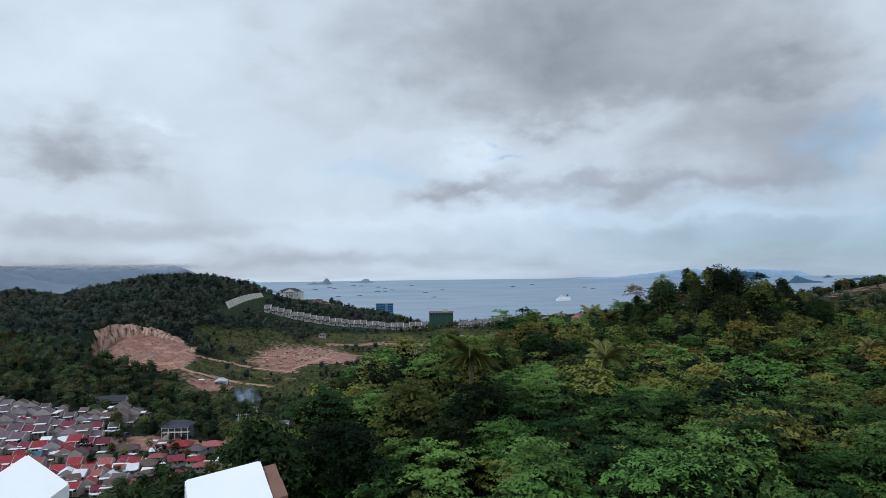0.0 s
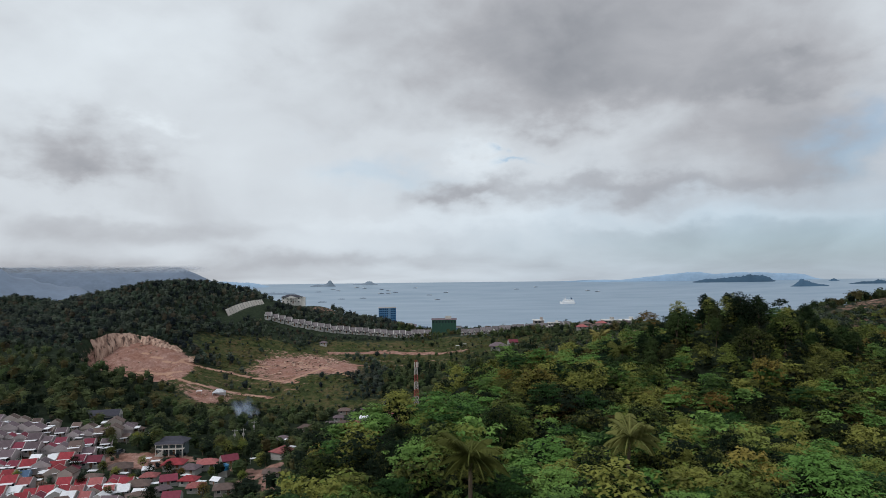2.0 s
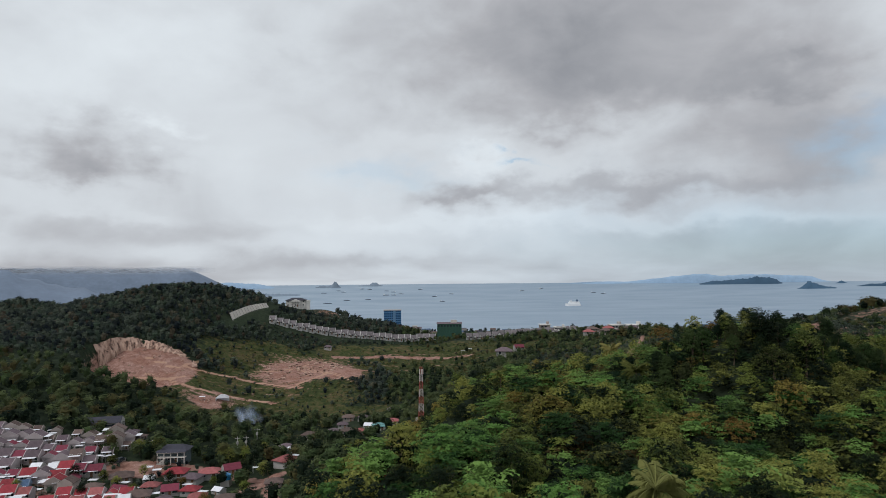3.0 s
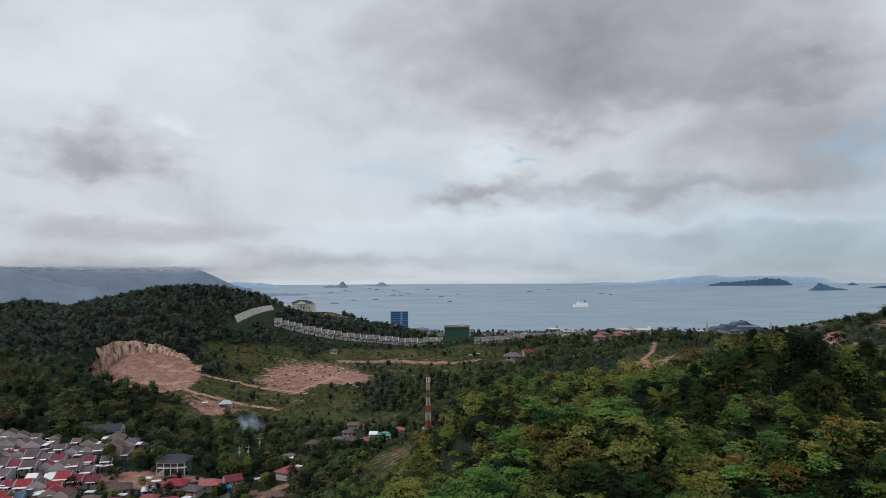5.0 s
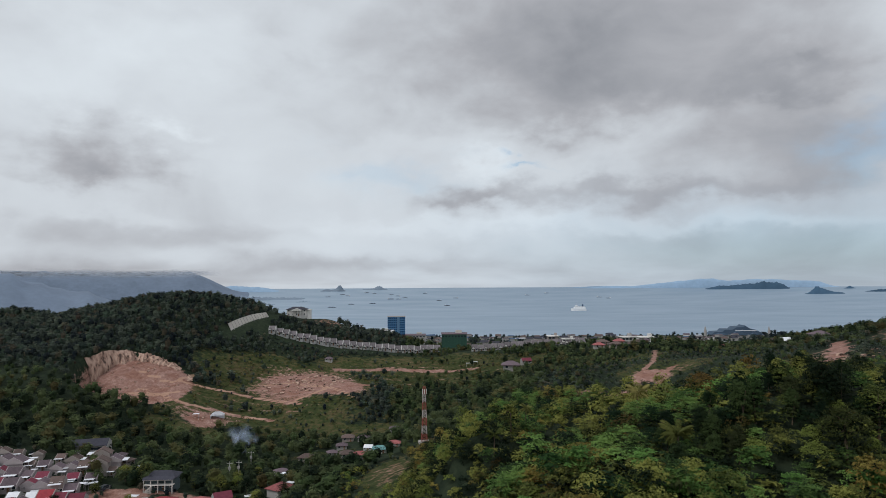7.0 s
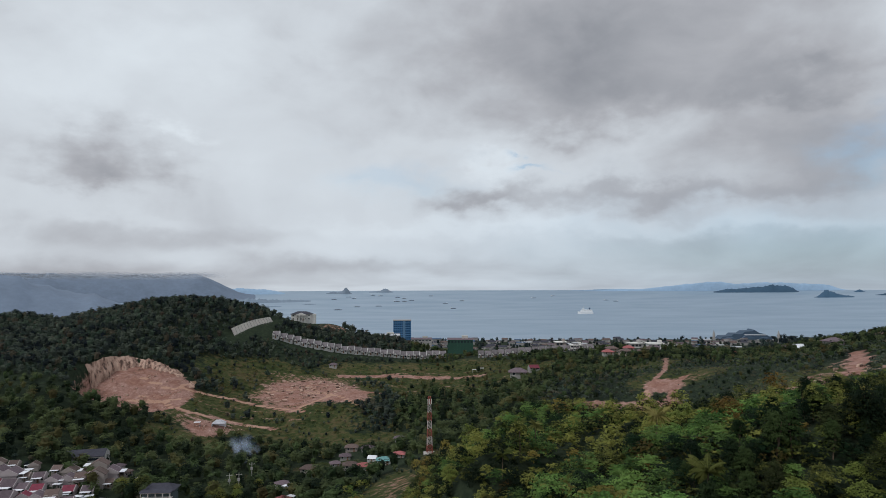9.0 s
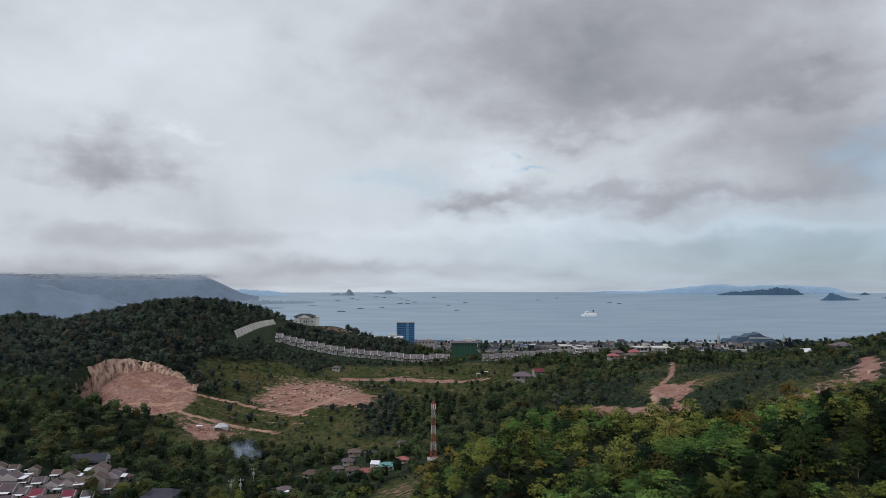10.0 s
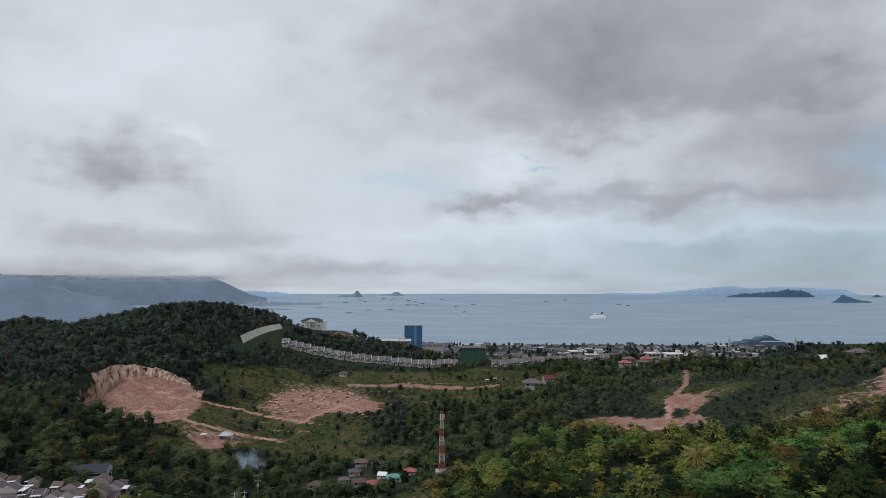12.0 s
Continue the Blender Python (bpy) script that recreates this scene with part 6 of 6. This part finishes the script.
for k in range(42):
    s = srg.uniform(0, 1)
    c = np.array([-93 + srg.normal() * (0.8 + 2.2 * s) + 3 * s, 301 + srg.normal() * 2, 57 + 12 * s])
    a = np.linspace(0, math.tau, 11)[:-1]
    u = unit(srg.normal(size=3) * (1, 0.3, 0.3) + (1, 0, 0))
    w = unit(np.cross(u, srg.normal(size=3) * (1, 1, 0.2) + (0, 1.5, 0)))
    r = (1.4 + 1.6 * s) * srg.uniform(0.7, 1.2, (10, 1))
    v = np.concatenate([[c], c + r * (np.cos(a)[:, None] * u + np.sin(a)[:, None] * w)])
    wisps.append((v, np.array([(0, 1 + j, 1 + (j + 1) % 10) for j in range(10)])))
    dense += [1.0] + [0.0] * 10
puff = mesh_object("smoke", *joined(wisps), SMOKE)
puff.data.attributes.new("thickness", "FLOAT", "POINT").data.foreach_set("value", np.array(dense, np.float32))
tagged(puff, "thin bluish smoke rising from the valley trees", "smoke", kind="stuff")


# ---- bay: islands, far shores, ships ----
# Paint for far land, with the blue of distance haze put into its base colour.
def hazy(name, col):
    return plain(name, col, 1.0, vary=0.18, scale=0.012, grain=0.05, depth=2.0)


ISLE = hazy("hazed_island_woods", (0.048, 0.092, 0.145))
SHORE = hazy("hazed_shore", (0.180, 0.228, 0.285))
MISTY = hazy("hazed_mountain", (0.160, 0.202, 0.270))
RANGE = hazy("hazed_range", (0.245, 0.345, 0.465))


def island(name, label, x0, y0, x1, y1, deep, peaks, mat, rough=0.12):
    """A long low island between two ends; peaks are (where along it, height, width)."""
    n, m = 60, 9
    s, t = np.linspace(0, 1, n)[:, None], np.linspace(-1, 1, m)[None, :]
    way0, way1 = math.atan2(x0, y0), math.atan2(x1, y1)
    way, off = way0 + s * (way1 - way0), math.hypot(x0, y0) + s * (math.hypot(x1, y1) - math.hypot(x0, y0)) + deep * t
    px, py = off * np.sin(way), off * np.cos(way)
    hgt = sum(h * np.exp(-((s - c) / w) ** 2) for c, h, w in peaks)
    hgt = hgt * (1 + rough * np.sin(s * 61) * np.sin(s * 23 + 1) + rough * 0.6 * np.sin(s * 143))
    ends = np.clip(np.minimum(s, 1 - s) / 0.06, 0, 1)
    pz = sea_z(px, py) - 1 + hgt * ends * (1 - t ** 2)
    i = np.arange(n * m).reshape(n, m)
    q = np.stack([i[:-1, :-1], i[1:, :-1], i[1:, 1:], i[:-1, 1:]], -1).reshape(-1, 4)
    return tagged(mesh_object(name, np.stack([px + 0 * pz, py + 0 * pz, pz], -1).reshape(-1, 3), q, mat, smooth=True), label, "island", kind="structure")


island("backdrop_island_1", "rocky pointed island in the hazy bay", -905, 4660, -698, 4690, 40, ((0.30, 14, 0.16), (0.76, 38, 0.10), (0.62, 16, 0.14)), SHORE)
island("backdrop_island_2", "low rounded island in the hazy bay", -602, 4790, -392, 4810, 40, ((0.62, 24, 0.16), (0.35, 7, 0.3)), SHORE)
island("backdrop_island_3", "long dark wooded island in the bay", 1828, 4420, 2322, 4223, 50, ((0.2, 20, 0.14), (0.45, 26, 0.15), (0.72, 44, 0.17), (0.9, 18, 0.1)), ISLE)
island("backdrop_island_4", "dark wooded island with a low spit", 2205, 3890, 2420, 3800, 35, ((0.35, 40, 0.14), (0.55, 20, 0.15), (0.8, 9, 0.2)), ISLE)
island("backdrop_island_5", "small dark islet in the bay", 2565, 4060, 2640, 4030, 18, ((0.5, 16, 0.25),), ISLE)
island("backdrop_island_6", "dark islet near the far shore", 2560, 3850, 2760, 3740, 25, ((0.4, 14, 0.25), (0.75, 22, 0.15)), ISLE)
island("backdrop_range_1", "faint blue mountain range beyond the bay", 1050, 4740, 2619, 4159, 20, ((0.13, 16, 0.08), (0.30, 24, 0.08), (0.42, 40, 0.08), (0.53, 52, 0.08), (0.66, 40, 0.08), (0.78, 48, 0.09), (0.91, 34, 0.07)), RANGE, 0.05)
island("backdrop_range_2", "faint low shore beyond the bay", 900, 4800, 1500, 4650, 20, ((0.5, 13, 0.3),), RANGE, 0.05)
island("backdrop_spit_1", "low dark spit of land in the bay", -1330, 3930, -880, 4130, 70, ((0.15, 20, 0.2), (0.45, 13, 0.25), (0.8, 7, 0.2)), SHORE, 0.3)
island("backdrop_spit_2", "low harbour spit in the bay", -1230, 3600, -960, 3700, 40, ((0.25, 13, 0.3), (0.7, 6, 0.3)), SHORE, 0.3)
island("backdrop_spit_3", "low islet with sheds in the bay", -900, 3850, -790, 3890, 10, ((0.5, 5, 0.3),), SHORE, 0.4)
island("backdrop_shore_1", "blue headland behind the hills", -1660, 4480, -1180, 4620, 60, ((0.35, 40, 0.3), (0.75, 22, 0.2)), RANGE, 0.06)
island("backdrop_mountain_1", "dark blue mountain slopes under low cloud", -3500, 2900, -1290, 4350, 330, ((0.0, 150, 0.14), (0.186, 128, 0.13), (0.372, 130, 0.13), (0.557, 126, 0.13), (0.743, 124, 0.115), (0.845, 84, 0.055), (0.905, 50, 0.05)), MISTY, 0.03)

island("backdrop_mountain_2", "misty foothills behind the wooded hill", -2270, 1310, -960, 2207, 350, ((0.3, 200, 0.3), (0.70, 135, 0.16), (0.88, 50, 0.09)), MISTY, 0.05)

# low cloud that hangs along the top of the mountain
MIST = SMOKE.copy()
MIST.name = "low_cloud"
for n in MIST.node_tree.nodes:
    if n.type == "BSDF_DIFFUSE":
        n.inputs["Color"].default_value = (0.52, 0.54, 0.585, 1)
    if n.type == "MATH":
        n.inputs[1].default_value = 0.42
wisps, dense = [], []
for k in range(36):
    az = radians(-41 + 0.56 * k)
    r0 = 4040 + 25 * (k % 4)
    c = np.array([r0 * math.sin(az), r0 * math.cos(az), 199 + srg.uniform(-6, 8)])
    u, w = np.array([math.cos(az), -math.sin(az), 0.0]), np.array([0.0, 0.0, 1.0])
    a = np.linspace(0, math.tau, 15)[:-1]
    wide, high = srg.uniform(150, 240), srg.uniform(16, 30)
    inner = c + 0.45 * (wide * np.cos(a)[:, None] * u + high * np.sin(a)[:, None] * w)
    outer = c + srg.uniform(0.85, 1.1, (14, 1)) * (wide * np.cos(a)[:, None] * u + high * np.sin(a)[:, None] * w)
    faces = [(0, 1 + j, 1 + (j + 1) % 14) for j in range(14)]
    for j in range(14):
        faces += [(1 + j, 15 + j, 15 + (j + 1) % 14), (1 + j, 15 + (j + 1) % 14, 1 + (j + 1) % 14)]
    wisps.append((np.concatenate([[c], inner, outer]), np.array(faces)))
    dense += [1.0] + [0.6] * 14 + [0.0] * 14
veil = mesh_object("backdrop_cloud", *joined(wisps), MIST)
veil.data.attributes.new("thickness", "FLOAT", "POINT").data.foreach_set("value", np.array(dense, np.float32))
tagged(veil, "low grey cloud along the mountain's top", "cloud", kind="structure")

HULL_DARK = plain("dark_hull_paint", (0.085, 0.10, 0.125), 0.5, vary=0.2, scale=0.1)
HULL_WHITE = plain("white_hull_paint", (0.78, 0.78, 0.78), 0.4, vary=0.06, scale=0.1)


def hull_shape(length, beam_w, depth, bow):
    bm = bmesh.new()
    n = 9
    secs = []
    for i in range(n):
        s = i / (n - 1)
        w = beam_w / 2 * min(1, (1 - s) * bow + 0.04) if s > 0.6 else beam_w / 2 * (0.85 + 0.15 * min(1, s * 4))
        x = (s - 0.5) * length
        sheer = depth * (1 + 0.35 * max(0, s - 0.7) / 0.3)
        secs.append([bm.verts.new(p) for p in ((x, -w * 0.75, -1), (x, w * 0.75, -1), (x, w, sheer), (x, -w, sheer))])
    for a, b in zip(secs, secs[1:]):
        for k in range(4):
            bm.faces.new((a[k], a[(k + 1) % 4], b[(k + 1) % 4], b[k]))
    bm.faces.new(secs[0]), bm.faces.new(secs[-1][::-1])
    bmesh.ops.recalc_face_normals(bm, faces=bm.faces)
    return bm


ferry = new("ferry")
part("hull", hull_shape(76, 17, 7, 2.6), HULL_WHITE, ferry)
part("car_deck", boxed((-34, 24, -7.6, 7.6, 7, 12)), HULL_WHITE, ferry)
part("passenger_deck", boxed((-30, 18, -7, 7, 12, 15.2)), HULL_WHITE, ferry)
part("bridge", boxed((6, 17, -7.6, 7.6, 15.2, 18.4)), HULL_WHITE, ferry)
part("window_band", boxed((-29, 17.1, -7.1, 7.1, 13.2, 14.3)), GLASS, ferry)
part("funnel", boxed((-24, -17, -2.5, 2.5, 15.2, 22)), ROOF_BLUE, ferry)
bm = bmesh.new()
beam(bm, (9, 0, 18), (9, 0, 27), 0.5, 6, 0.2)
part("mast", bm, STEEL_WHITE, ferry)
part("rubbing_strake", boxed((-37, 22, -8.65, -8.55, 2.2, 3.4)), HULL_DARK, ferry)
ferry.matrix_basis = pose(649, 3020, 0.0, 0, 0, 178) @ Matrix.Diagonal((0.95, 0.95, 1.4, 1))
tagged(ferry, "white car ferry under way in the bay", "ferry")

ship = new("cargo_ship")
part("hull", hull_shape(46, 9, 4, 2.4), HULL_DARK, ship)
part("deckhouse", boxed((-20, -12, -4, 4, 4, 10)), HULL_WHITE, ship)
part("hatch", boxed((-9, 12, -3, 3, 4, 5.2)), HULL_DARK, ship)
bm = bmesh.new()
beam(bm, (14, 0, 4), (14, 0, 11), 0.4, 6, 0.2)
part("mast", bm, STEEL_WHITE, ship)
tagged(ship, "dark cargo ship at anchor in the bay", "ship", "anchored ships")
barge = new("barge")
part("hull", hull_shape(56, 12, 2.6, 6), HULL_DARK, barge)
part("load", prism(bmesh.new(), [(-22, 2.6), (20, 2.6), (13, 4.4), (-17, 4.4)], -4, 4), ROOF_DARK, barge)
tagged(barge, "dark flat barge at anchor in the bay", "barge", "anchored ships")
first = {}
sr = random.Random(3)
for x, y, k in ((-596, 3448, 1), (-527, 3698, 1), (-409, 3758, 1), (-330, 4097, 0), (-299, 4331, 0), (-241, 4197, 1), (-17, 3967, 0), (92, 4158, 0), (580, 4321, 0), (733, 4443, 0),
                (1049, 3992, 0), (-350, 4420, 1), (-480, 4520, 0), (-540, 4560, 0), (-280, 4100, 0), (-760, 4250, 1), (-690, 4420, 1), (-120, 4520, 0), (30, 3560, 0), (1010, 4080, 0), (-640, 4330, 0)):
    ob = barge if k else ship
    m = pose(x, y, float(sea_z(x, y)), 0, 0, sr.choice((0, 180)) + sr.uniform(-25, 25)) @ Matrix.Scale(0.82, 4)
    if ob.name not in first:
        first[ob.name] = 1
        ob.matrix_basis = m
    else:
        copy_thing(ob, m)
